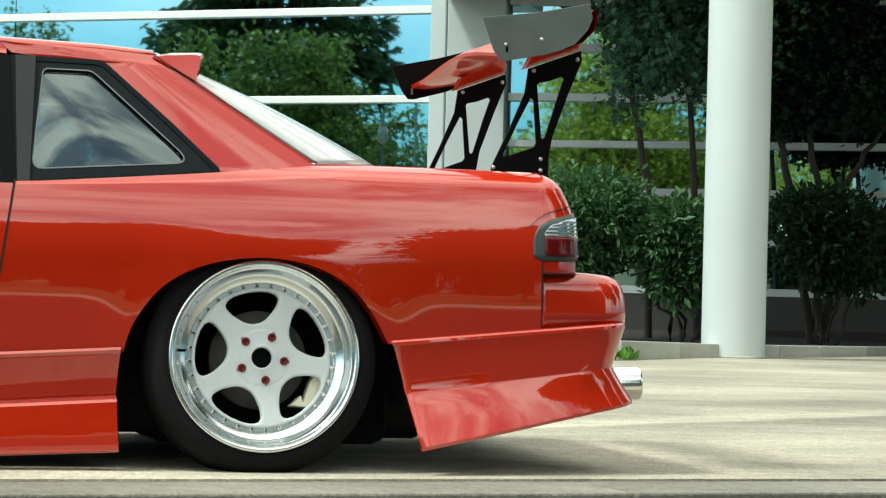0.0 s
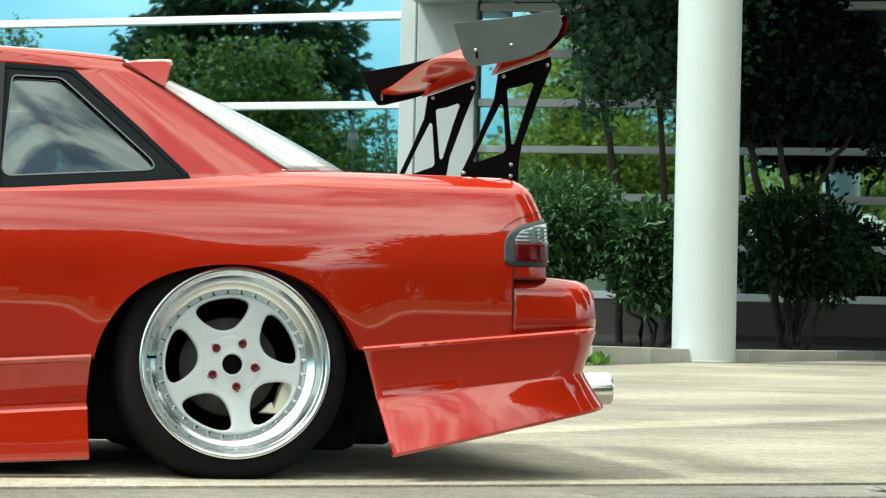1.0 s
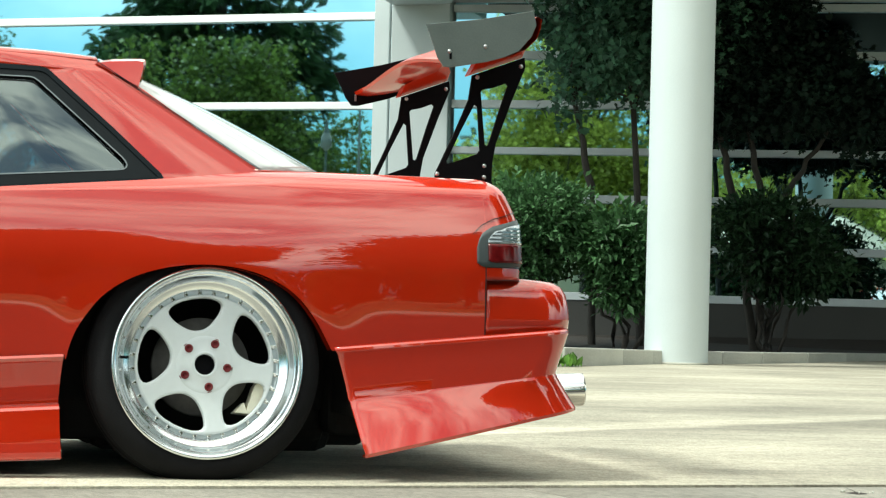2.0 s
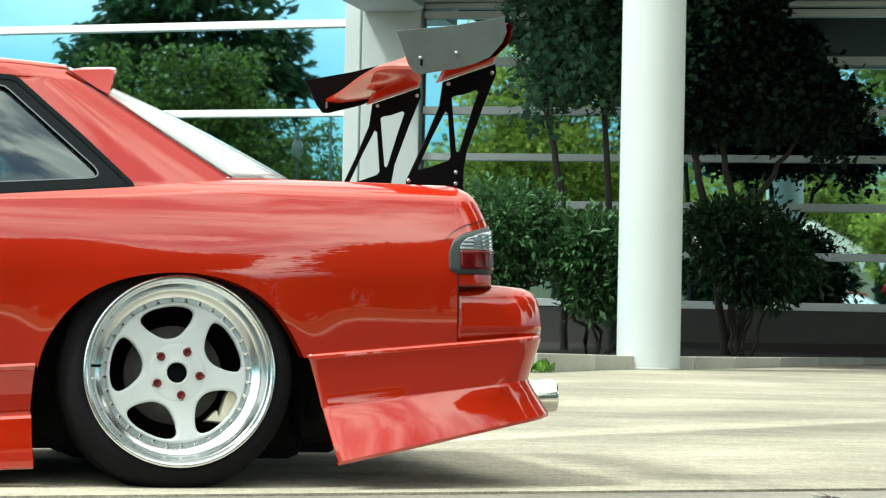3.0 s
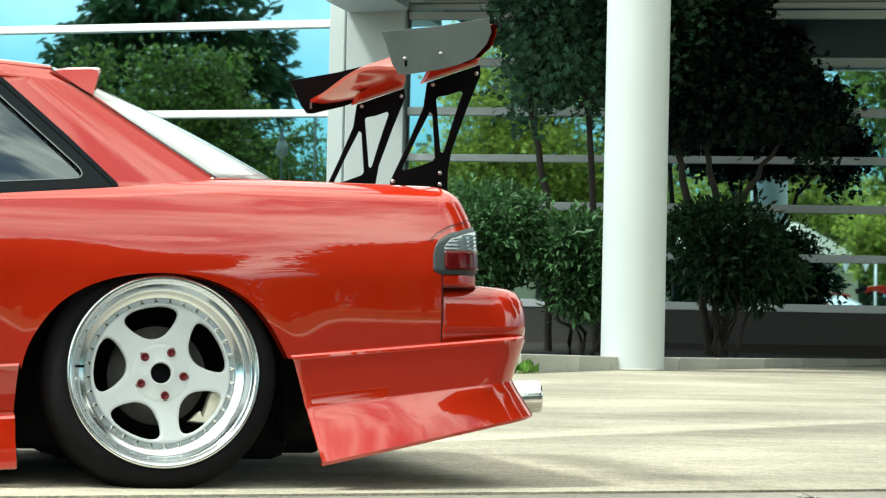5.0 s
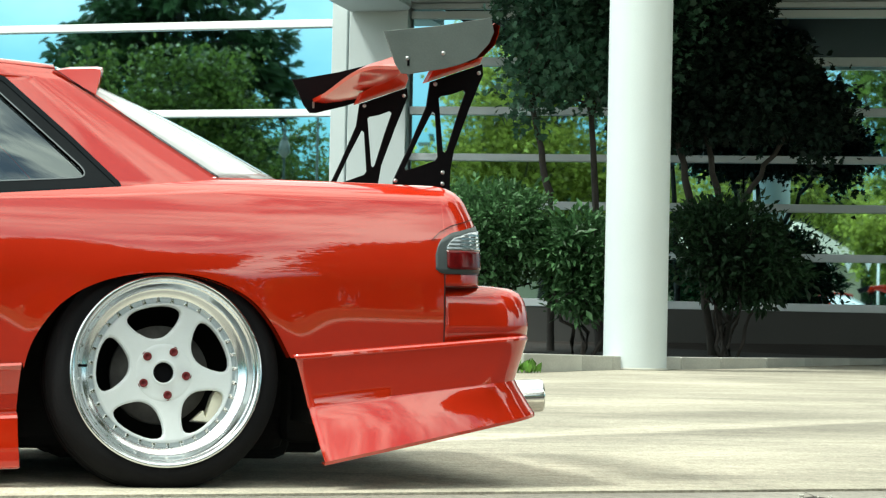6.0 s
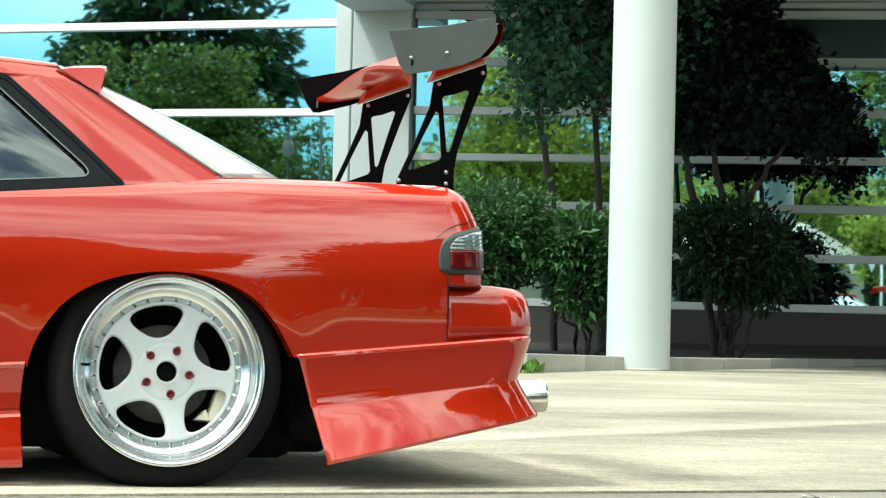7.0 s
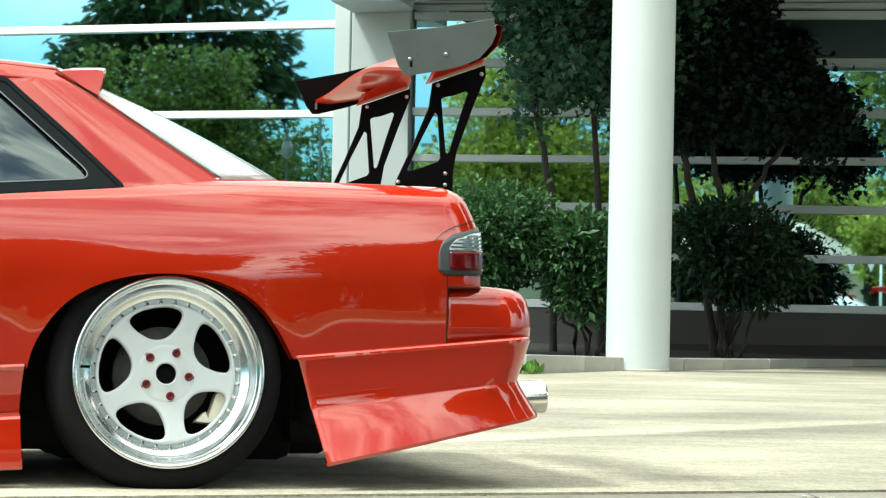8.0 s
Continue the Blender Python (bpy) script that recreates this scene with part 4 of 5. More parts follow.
def both(name, rows, mat, label="", thick=0.006):
    """A panel on the near flank and its twin on the far one."""
    out = []
    for r, flip in ((rows, False), (mirror_rows(rows), True)):
        ob = part(name, grid_mesh(name, r, mat, True, flip=flip), car, label)
        shell(ob, thick, False)
        out.append(ob)
    return out


def arch_low(a, centre=0.0):
    return float(np.interp(a - centre, arch_x, arch_z))


# quarter panel: columns from the door seam to the tail seam
def quarter_low(a):
    if a < -0.352:
        return 0.304 + (a + 0.356) * 0.08
    if a > 0.334:
        return 0.327 + (a - 0.34) * 0.118
    return max(arch_low(a), 0.29 if a < 0.2 else 0.326)


cols = sorted({*np.round(np.linspace(-0.622, -0.36, 14), 4), *np.round(np.linspace(-0.355, -0.25, 30), 4), *np.round(np.linspace(-0.25, 0.22, 40), 4),
               *np.round(np.linspace(0.22, 0.336, 32), 4), *np.round(np.linspace(0.34, 0.722, 20), 4)})
rows = []
for a in cols:
    lo = quarter_low(a)
    hi = float(np.interp(a, [-0.66, -0.616, -0.39, -0.12, 0.13, 0.30, 0.72], [0.699, 0.702, 0.721, 0.744, 0.772, 0.778, 0.778]))
    lean = 0.143 * max(0.0, (-0.40 - a) / 0.222)           # the door edge leans forwards towards the sill
    crease = float(np.interp(a, [-0.66, -0.39, -0.13, 0.016, 0.25], [0.693, 0.7065, 0.7193, 0.7300, 0.748]))
    soft = float(np.interp(a, [0.08, 0.25], [1, 0]))
    column = []
    for z in [*np.linspace(lo, crease - 0.003, 40), *np.linspace(crease - 0.0015, crease + 0.006, 6), *np.linspace(crease + 0.0075, max(hi, crease + 0.009), 6)]:
        over = max(0.0, z - crease)
        step = min(1.0, over / 0.0055)
        column.append((a - lean * (0.716 - z), flank(a, z) + soft * (0.0065 * step * step + 0.22 * over), z))
    rows.append(column)
both("quarter_panel", rows, PAINT)
# arch lip: the rolled edge turned inwards
lip = [(a, arch_low(a)) for a in np.linspace(-0.350, 0.3145, 110)]
both("arch_lip", [[(a, flank(a, z), z) for a, z in lip], [(a, flank(a, z) + 0.03, z - 0.002) for a, z in lip]], PAINT)

# door and front wing, with a narrow gap at the seam
rows = []
for a in np.linspace(-1.86, -0.6265, 40):
    rows.append([(a - 0.143 * (0.716 - z) * max(0.0, (a + 1.2) / 0.571), flank(a, z), z) for z in np.linspace(0.285, 0.699, 36)])
both("door", rows, PAINT, "red door with a narrow shut line")
rows = []
for a in np.linspace(FRONT + 0.1, -1.866, 46):
    lo = 0.30
    d = a + 2.40
    if abs(d) < 0.36:
        lo = max(0.30, arch_low(d))
    top = float(np.interp(a, [FRONT, -2.6, -1.86], [0.60, 0.665, 0.705]))
    rows.append([(a, flank(a, lo + (top - lo) * f), lo + (top - lo) * f) for f in np.linspace(0, 1, 30)])
both("front_wing", rows, PAINT)

# tail: the body from the seam round both corners, with the boot's rear face
def around(a0, tail, kside, radius, z0, z1, n_side=14, n_corner=26, n_back=12):
    """A level line from a0 on the near flank back to the tail, round the corner and across to the far side."""
    pts = []
    for f in np.linspace(0, 1, n_side, endpoint=False):
        a = a0 + (tail - radius - a0) * f
        pts.append((a, kside(a), f))
    ke = kside(tail - radius)
    for f in np.linspace(0, 1, n_corner, endpoint=False):
        t = f * math.pi / 2
        pts.append((tail - radius + radius * math.sin(t), ke + radius * (1 - math.cos(t)), 1))
    for f in np.linspace(0, 1, n_back):
        pts.append((tail, ke + radius + (WIDE / 2 - ke - radius) * f, 1))
    near = [(a, k, z0 + (z1 - z0) * (a - a0) / (tail - a0)) for a, k, f in pts]
    return near + [(a, WIDE - k, z) for a, k, z in near[-2::-1]]


rows = [around(0.722, tail_at(z), lambda a, z=z: flank(min(a, 0.76), z), max(0.012, min(0.075, tail_at(z) - 0.728)), z, z) for z in
        [0.5145, 0.526, 0.54, 0.56, 0.58, 0.60, 0.62, 0.64, 0.66, 0.68, 0.70, 0.72, 0.735, 0.748, 0.758, 0.766, 0.772, 0.776, 0.779]]
shell(part("tail_panel", grid_mesh("tail_panel", rows, PAINT, True), car), 0.006)

# boot lid and the shelf under the rear screen
rows = []
for a in np.linspace(0.13, 0.728, 16):
    k0 = flank(a, 0.7785) - 0.004
    rows.append([(a, k0 + (WIDE - 2 * k0) * f, 0.779 + 0.010 * math.sin(math.pi * f) - 0.004 * max(0, a - 0.6) / 0.13) for f in np.linspace(0, 1, 24)])
shell(part("boot_lid", grid_mesh("boot_lid", rows, PAINT, True, flip=True), car, "flat red boot lid"), 0.006)
bonnet = []
for a in np.linspace(FRONT + 0.12, -1.70, 20):
    k0 = flank(a, 0.60) + 0.03
    z0 = float(np.interp(a, [FRONT, -2.6, -1.7], [0.595, 0.66, 0.712]))
    bonnet.append([(a, k0 + (WIDE - 2 * k0) * f, z0 + 0.04 * math.sin(math.pi * f)) for f in np.linspace(0, 1, 16)])
shell(part("bonnet", grid_mesh("bonnet", bonnet, PAINT, True, flip=True), car), 0.006)

# front bumper
rows = []
for z, out in [(0.07, 0.03), (0.12, 0.06), (0.2, 0.055), (0.3, 0.07), (0.42, 0.06), (0.52, 0.03), (0.6, -0.05)]:
    line = []
    for f in np.linspace(-1, 1, 33):
        t = f * math.pi / 2
        line.append((FRONT + 0.45 - (0.45 + out) * math.cos(t) ** 0.55, WIDE / 2 + (WIDE / 2 - 0.10 + out * 0.5) * math.copysign(abs(math.sin(t)) ** 0.7, f), z))
    rows.append(line)
shell(part("front_bumper", grid_mesh("front_bumper", rows, PAINT, True, flip=True), car), 0.006)
for side in (0.22, WIDE - 0.22):
    part("headlight", box_mesh("headlight", (0.05, 0.30, 0.10), LENS_CLEAR, 0.02), car, "clear headlight", at=pose(FRONT + 0.055, side, 0.54))

# rear bumper: upper face behind the seam, then the skirt that flares out
UPPER = [(0.5195, 0.79, 0.11), (0.5185, 0.84, 0.05), (0.5165, 0.90, 0.046), (0.511, 0.937, 0.034), (0.500, 0.957, 0.021), (0.480, 0.968, 0.0105), (0.45, 0.974, 0.006), (0.42, 0.976, 0.002), (0.387, 0.972, 0.0)]
rows = [around(0.7245, t, lambda a, k=k: k + 0.035 * ((min(a, 0.9) - 0.15) / 0.65) ** 2, 0.09, z - 0.016 * (z < 0.39), z) for z, t, k in UPPER]
shell(part("rear_bumper", grid_mesh("rear_bumper", rows, PAINT, True, flip=True), car, "red rear bumper"), 0.008)
LOWER = [(0.322, 0.333, 0.968, 0.394, 0.004), (0.322, 0.3312, 0.971, 0.3922, -0.001), (0.323, 0.3282, 0.972, 0.3890, -0.0042), (0.326, 0.3245, 0.972, 0.385, -0.0050), (0.330, 0.318, 0.970, 0.378, -0.0025), (0.342, 0.28, 0.960, 0.345, -0.0010), (0.355, 0.235, 0.947, 0.305, 0.0005),
         (0.362, 0.205, 0.940, 0.278, 0.0005), (0.366, 0.196, 0.942, 0.271, -0.003), (0.372, 0.165, 0.955, 0.250, -0.020), (0.382, 0.115, 0.975, 0.218, -0.050),
         (0.392, 0.070, 0.992, 0.192, -0.077), (0.393, 0.063, 0.994, 0.187, -0.073), (0.393, 0.063, 0.980, 0.187, -0.04)]
rows = []
for a0, z0, t, z1, k in LOWER:
    rows.append(around(a0, t, lambda a, k=k: (k * (1.0 - (0.94 + 1.7 * k) * min(1, max(0, a - 0.40) / 0.48) ** 1.2) if k < -0.015 else k) + 0.03 * (max(0, a - 0.3) / 0.6) ** 2, 0.10, z0, z1, 26))
shell(auto_smooth(part("bumper_skirt", grid_mesh("bumper_skirt", rows, PAINT, True, flip=True), car, "flared red bumper skirt"), 22), 0.006)

# side skirts
SKIRT = [(0.302, 0.000), (0.298, -0.004), (0.288, 0.006), (0.25, 0.016), (0.20, 0.026), (0.182, 0.024), (0.176, 0.004), (0.168, -0.004), (0.12, -0.008), (0.07, -0.011), (0.052, -0.010), (0.048, 0.002), (0.048, 0.03)]
rows = []
for z, k in SKIRT:
    line = []
    for f in np.linspace(0, 1, 30):
        a = -1.99 + f * 1.634
        end = -0.357 - 0.007 * math.sin(math.pi * min(1, max(0, (0.30 - z) / 0.25)))
        line.append((-1.99 + f * (end + 1.99), k, z + (a + 0.357) * (0.04 if z < 0.15 else 0.06)))
    rows.append(line)
for o in both("side_skirt", rows, PAINT, "red side skirt close to the ground"):
    auto_smooth(o, 25)
end_cap = [[(-0.3575 - 0.007 * math.sin(math.pi * min(1, max(0, (0.30 - z) / 0.25))), k, z), (-0.3575, 0.14, z)] for z, k in SKIRT]
both("skirt_end", end_cap, PAINT)

# underbody and wheel wells
part("floor_pan", box_mesh("floor_pan", (2.0, 1.42, 0.10), LINER, 0.01, (-1.40, WIDE / 2, 0.105)), car)
part("floor_pan", box_mesh("floor_pan", (0.50, 1.30, 0.05), LINER, 0.01, (0.66, WIDE / 2, 0.28)), car)


def wheel_well(centre):
    for near in (True, False):
        rows = []
        for k in (0.055, 0.10, 0.30, 0.42):
            line = [(centre + 0.40 * math.cos(t), k, 0.20 + 0.365 * math.sin(t)) for t in np.linspace(-0.12, math.pi + 0.12, 36)]
            rows.append(line)
        rows.append([(centre, 0.42, 0.2)] * 36)
        if not near:
            rows = mirror_rows(rows)
        shell(part("wheel_well", grid_mesh("wheel_well", rows, LINER, True, flip=near), car), 0.004)


# Plain dark boxes added to hide the lit ground behind the car.
part("fuel_tank", box_mesh("fuel_tank", (0.30, 1.20, 0.21), LINER, 0.03, (0.53, WIDE / 2 + 0.12, 0.198)), car)
part("silencer", box_mesh("silencer", (0.17, 0.8, 0.13), LINER, 0.02, (0.445, WIDE / 2 + 0.1, 0.122)), car)
part("differential", box_mesh("differential", (0.66, 0.9, 0.20), LINER, 0.04, (0.10, WIDE / 2 + 0.1, 0.142)), car)
part("axle_beam", box_mesh("axle_beam", (0.80, 1.00, 0.20), LINER, 0.03, (0.0, WIDE / 2 + 0.1, 0.17)), car)
wheel_well(0.0)
wheel_well(-2.40)

# ---------- greenhouse ----------
def house_in(z):
    """How far in the cabin's side leans at a height."""
    return 0.13 + (z - 0.75) * 0.45


pillar_front = lambda z: float(np.interp(z, [0.742, 0.757, 0.878, 1.023, 1.031, 1.034, 1.070], [-0.112, -0.106, -0.229, -0.387, -0.413, -0.62, -0.66]))
pillar_back = lambda z: float(np.interp(z, [0.742, 0.778, 0.79, 0.883, 0.99, 1.03, 1.053, 1.062, 1.070], [0.20, 0.147, 0.13, -0.011, -0.160, -0.222, -0.268, -0.40, -0.655]))
rows = []
for z in [0.705, 0.725, 0.742, 0.75, 0.757, 0.77, 0.779, 0.785, 0.795, 0.82, 0.85, 0.88, 0.91, 0.94, 0.97, 1.0, 1.015, 1.023, 1.028, 1.033, 1.04, 1.05, 1.058, 1.064, 1.069]:
    a0, a1 = pillar_front(z), pillar_back(z)
    rows.append([(a0 + (a1 - a0) * f, house_in(z) - 0.004 * math.sin(math.pi * f), z) for f in np.linspace(0, 1, 22)])
both("sail_panel", rows, PAINT, "broad red rear pillar")
# roof with its rounded rails
rows = []
for a in np.linspace(-1.28, -0.262, 22):
    z_edge = float(np.interp(a, [-1.28, -0.9, -0.655, -0.40, -0.262], [1.045, 1.066, 1.069, 1.0615, 1.0515]))
    k0 = house_in(z_edge) - 0.004
    line = []
    for f in np.linspace(0, 1, 30):
        line.append((a, k0 + (WIDE - 2 * k0) * f, z_edge + 0.040 * math.sin(math.pi * f) ** 0.55))
    rows.append(line)
shell(part("roof", grid_mesh("roof", rows, PAINT, True, flip=True), car, "red roof panel"), 0.006)
# dark lining inside the cabin
part("headliner", grid_mesh("headliner", [[(a, 0.03 + k * (WIDE - 0.06) / WIDE, z - 0.022) for a, k, z in r] for r in rows], LINER, True), car, "dark cabin headliner")
lining = []
for z in np.linspace(0.745, 1.05, 10):
    a0, a1 = pillar_front(z), pillar_back(z)
    lining.append([(a0 + 0.004 + (a1 - a0 - 0.012) * f, house_in(z) + 0.016, z) for f in np.linspace(0, 1, 8)])
both("pillar_lining", lining, LINER)
# rail over the side glass
rail = [[(a, house_in(z) + (0.001 if z > 1.04 else -0.004), z) for z in np.linspace(1.036, 1.068, 6)] for a in np.linspace(-1.25, -0.64, 12)]
both("roof_rail", rail, PAINT)

# rear screen: bows out between the pillars
rows = []
for f in np.linspace(0, 1, 20):
    z = 1.048 + (0.781 - 1.048) * f
    a = -0.255 + (0.14 + 0.255) * f
    k0 = house_in(z) + 0.010
    rows.append([(a + math.sin(math.pi * g) ** 0.55 * (0.02 + 0.27 * f), k0 + (WIDE - 2 * k0) * g, z + math.sin(math.pi * g) ** 0.55 * (0.038 * (1 - f) + 0.022 * math.sin(math.pi * f) + 0.016 * f)) for g in np.linspace(0, 1, 40)])
shell(part("rear_screen", grid_mesh("rear_screen", rows, SCREEN_GLARE, True, flip=True), car, "curved screen glass with sky glare in its colour"), 0.004)
seal = [[(-0.262 + (0.148 + 0.262) * f + d, house_in(1.05 + (0.782 - 1.05) * f) - 0.010, 1.05 + (0.782 - 1.05) * f) for d in (-0.0045, -0.0005)] for f in np.linspace(0, 1, 20)]
both("screen_seal", seal, BLACK)
rows = []
for f in np.linspace(0, 1, 12):
    z = 1.050 + (0.735 - 1.050) * f
    k0 = house_in(z) + 0.02
    rows.append([(-1.27 - 0.62 * f - 0.06 * math.sin(math.pi * g), k0 + (WIDE - 2 * k0) * g, z + 0.02 * math.sin(math.pi * g)) for g in np.linspace(0, 1, 20)])
shell(part("windscreen", grid_mesh("windscreen", rows, SCREEN_GLARE, True), car), 0.004)


# side glass: outlines lie on the leaning side
def leaning(name, outline, lift, mat, label="", thick=0.006, holes=()):
    """A panel cut to an outline of (x, z) on the leaning cabin side, raised by lift."""
    me = plate_mesh(name, outline, list(holes), thick, mat)
    obs = []
    for near, m in ((True, me), (False, me.copy())):
        for v in m.vertices:
            k = house_in(v.co.z) - lift - 0.006 + v.co.y
            v.co.y = k if near else WIDE - k
        if not near:
            m.flip_normals()
        obs.append(part(name, m, car, label))
    return obs


OUT = [(-0.628, 1.035), (-0.571, 1.034), (-0.413, 1.031), (-0.396, 1.027), (-0.387, 1.022), (-0.229, 0.878), (-0.110, 0.762), (-0.105, 0.752), (-0.112, 0.742), (-0.616, 0.698)]


def inset(points, d):
    """The outline moved inwards by d."""
    n, out = len(points), []
    area = sum(points[i][0] * points[(i + 1) % n][1] - points[(i + 1) % n][0] * points[i][1] for i in range(n))
    for i in range(n):
        p, q, r = (Vector(points[(i + o) % n]) for o in (-1, 0, 1))
        e, f = (q - p).normalized(), (r - q).normalized()
        way = (Vector((-e.y, e.x)) + Vector((-f.y, f.x))).normalized() * (1 if area > 0 else -1)
        out.append(tuple(q + way * d / max(0.5, way.dot(Vector((-e.y, e.x)) * (1 if area > 0 else -1)))))
    return out


INN = inset(OUT, 0.0125)
leaning("quarter_window_trim", OUT, 0.006, TRIM, "dark grey rubber window surround", 0.012, [INN])
# the pane bulges slightly, as car glass does
rows = []
for z in np.linspace(0.728, 1.028, 20):
    a1 = float(np.interp(z, [0.728, 0.765, 1.005, 1.028], [-0.13, -0.135, -0.385, -0.42]))
    rows.append([(-0.605 + (a1 + 0.605) * f, house_in(z) + 0.004 - 0.007 * math.sin(math.pi * f) * math.sin(math.pi * (z - 0.728) / 0.30), z) for f in np.linspace(0, 1, 24)])
for r, flip in ((rows, False), (mirror_rows(rows), True)):
    part("quarter_window", grid_mesh("quarter_window", r, TINTED, True, flip=flip), car, "tinted quarter window")
EDGE_OUT = [(-0.551, 0.992), (-0.547, 1.000), (-0.538, 1.004), (-0.437, 1.0035), (-0.424, 1.0005), (-0.412, 0.992), (-0.2075, 0.803), (-0.1985, 0.792), (-0.1945, 0.782),
            (-0.197, 0.774), (-0.205, 0.769), (-0.220, 0.7665), (-0.548, 0.7415), (-0.562, 0.742), (-0.572, 0.748), (-0.5775, 0.758), (-0.5775, 0.770)]
EDGE_INN = inset(EDGE_OUT, 0.0034)
leaning("pane_edge", inset(OUT, 0.0115), 0.0030, FRIT, "black printed edge of the quarter glass", 0.001, [EDGE_OUT])
leaning("pane_border", EDGE_OUT, 0.0045, PANE_EDGE, "pale printed border on the quarter glass", 0.001, [EDGE_INN])
leaning("window_post", [(-0.6185, 1.034), (-0.567, 1.034), (-0.585, 0.706), (-0.615, 0.703)], 0.011, POST, "glossy dark post beside the door glass", 0.008)
leaning("door_post", [(-0.665, 1.034), (-0.617, 1.034), (-0.6145, 0.698), (-0.655, 0.697)], 0.005, BLACK, "black door post", 0.012)
leaning("door_window", [(-1.30, 1.028), (-0.66, 1.034), (-0.648, 0.712), (-1.72, 0.70), (-1.70, 0.72)], -0.004, TINTED, "tinted door window", 0.005)
leaning("door_window_trim", [(-1.74, 0.70), (-0.616, 0.716), (-0.616, 0.698), (-1.74, 0.680)], 0.008, BLACK, "black window strip", 0.012)
# cabin interior: dark seats and parcel shelf
part("parcel_shelf", box_mesh("parcel_shelf", (0.42, 1.2, 0.03), LINER, 0.008, (-0.10, WIDE / 2, 0.74)), car)
for k in (0.52, WIDE - 0.52):
    part("seat", box_mesh("seat", (0.14, 0.46, 0.56), LINER, 0.05, (-0.86, k, 0.66)), car)

# visor over the rear screen
rows = []
VISOR = [(-0.268, 1.046), (-0.232, 1.0525), (-0.160, 1.0575), (-0.146, 1.0555), (-0.1445, 1.045), (-0.160, 0.989), (-0.166, 0.992)]
for g in np.linspace(0, 1, 25):
    k = 0.261 + (WIDE - 0.522) * g
    bow = math.sin(math.pi * g) ** 0.6
    rows.append([(a + 0.045 * bow, k - 0.45 * (1.056 - z) * (1 - 2 * g), z + 0.034 * bow) for a, z in VISOR])
visor = part("roof_visor", grid_mesh("roof_visor", rows, PAINT, False, closed=True), car, "red roof visor above the rear screen")
for k, turn in ((0.258, 1), (WIDE - 0.264, -1)):
    me = plate_mesh("visor_end", VISOR, [], 0.006, PAINT)
    for v in me.vertices:
        v.co.y -= 0.45 * (1.056 - v.co.z) * turn
    part("visor_end", me, car, at=pose(0, k, 0))

# ---------- shut lines, lamps, badges ----------
def seam(points, wide=0.005, name="shut_line"):
    """A dark recessed line along points (x, z) of the flank."""
    rows = []
    for i, (a, z) in enumerate(points):
        p, q = points[max(0, i - 1)], points[min(len(points) - 1, i + 1)]
        d = Vector((q[0] - p[0], q[1] - p[1])).normalized()
        n = Vector((-d.y, d.x)) * wide / 2
        rows.append([(a + n.x, flank(a, z) - 0.0036, z + n.y), (a - n.x, flank(a, z) - 0.0036, z - n.y)])
    both(name, rows, GAP, thick=0.0006)


def line(p, q, n=12):
    return [(p[0] + (q[0] - p[0]) * f, p[1] + (q[1] - p[1]) * f) for f in np.linspace(0, 1, n)]


seam(line((-0.6235, 0.710), (-0.6843, 0.29), 30), 0.0045)
seam(line((0.7215, 0.548), (0.7230, 0.374), 16), 0.0032)


def tail_patch(name, a0, a1_extra, z_lo, z_hi, lift, mat, label="", n=18, rows_n=8):
    """A patch on the tail's near corner, from a0 on the flank to a little way across the back; z_hi may rise with x."""
    for near in (True, False):
        rows = []
        for f in np.linspace(0, 1, rows_n):
            row = []
            for g in np.linspace(0, 1, n):
                z = z_lo(g) + (z_hi(g) - z_lo(g)) * f
                tail, r = tail_at(z) + lift, 0.075 + lift
                run = tail - r - a0
                arc = r * math.pi / 2
                s = g * (run + arc + a1_extra)
                kf = lambda a: flank(min(a, 0.76), z) - lift
                ke = kf(tail - r)
                if s < run:
                    p = (a0 + s, kf(a0 + s), z)
                elif s < run + arc:
                    t = (s - run) / r
                    p = (tail - r + r * math.sin(t), ke + r * (1 - math.cos(t)), z)
                else:
                    p = (tail, ke + r + s - run - arc, z)
                row.append(p)
            rows.append(row)
        if not near:
            rows = mirror_rows(rows)
        shell(part(name, grid_mesh(name, rows, mat, True, flip=not near), car if name in ("tail_lamp", "shut_line") else lamp_of[near], label), 0.003)
        if name == "tail_lamp":
            lamp_of[near] = last_made(name)


def last_made(name):
    return [o for o in car.children if o.name.split(".")[0] == name][-1]


lamp_of = {}
curve = lambda *pairs: smooth_table([p[0] for p in pairs], [p[1] for p in pairs], 0.008)
tail_patch("tail_lamp", 0.697, 0.30, curve((0, 0.560), (0.03, 0.5495), (0.07, 0.5485), (0.40, 0.553), (1, 0.555)),
           curve((0, 0.598), (0.022, 0.633), (0.09, 0.654), (0.227, 0.671), (0.4, 0.680), (1, 0.688)), 0.005, SURROUND, "tail lamp in a grey surround", 64)
tail_patch("reversing_lens", 0.7275, 0.24, lambda g: 0.6105, curve((0, 0.620), (0.045, 0.641), (0.18, 0.658), (0.4, 0.666), (1, 0.672)), 0.0085, LENS_CLEAR, "clear ribbed lens", 64)
tail_patch("red_lens", 0.7275, 0.24, curve((0, 0.566), (0.03, 0.5605), (0.4, 0.5615), (1, 0.562)), lambda g: 0.6095, 0.0085, LENS_RED, "dark red lens", 40)
tail_patch("shut_line", 0.7235, 0.20, lambda g: 0.5475, lambda g: 0.5493, 0.0036, GAP)
tail_patch("shut_line", 0.7235, 0.20, lambda g: 0.5150, lambda g: 0.5166, 0.0036, GAP)
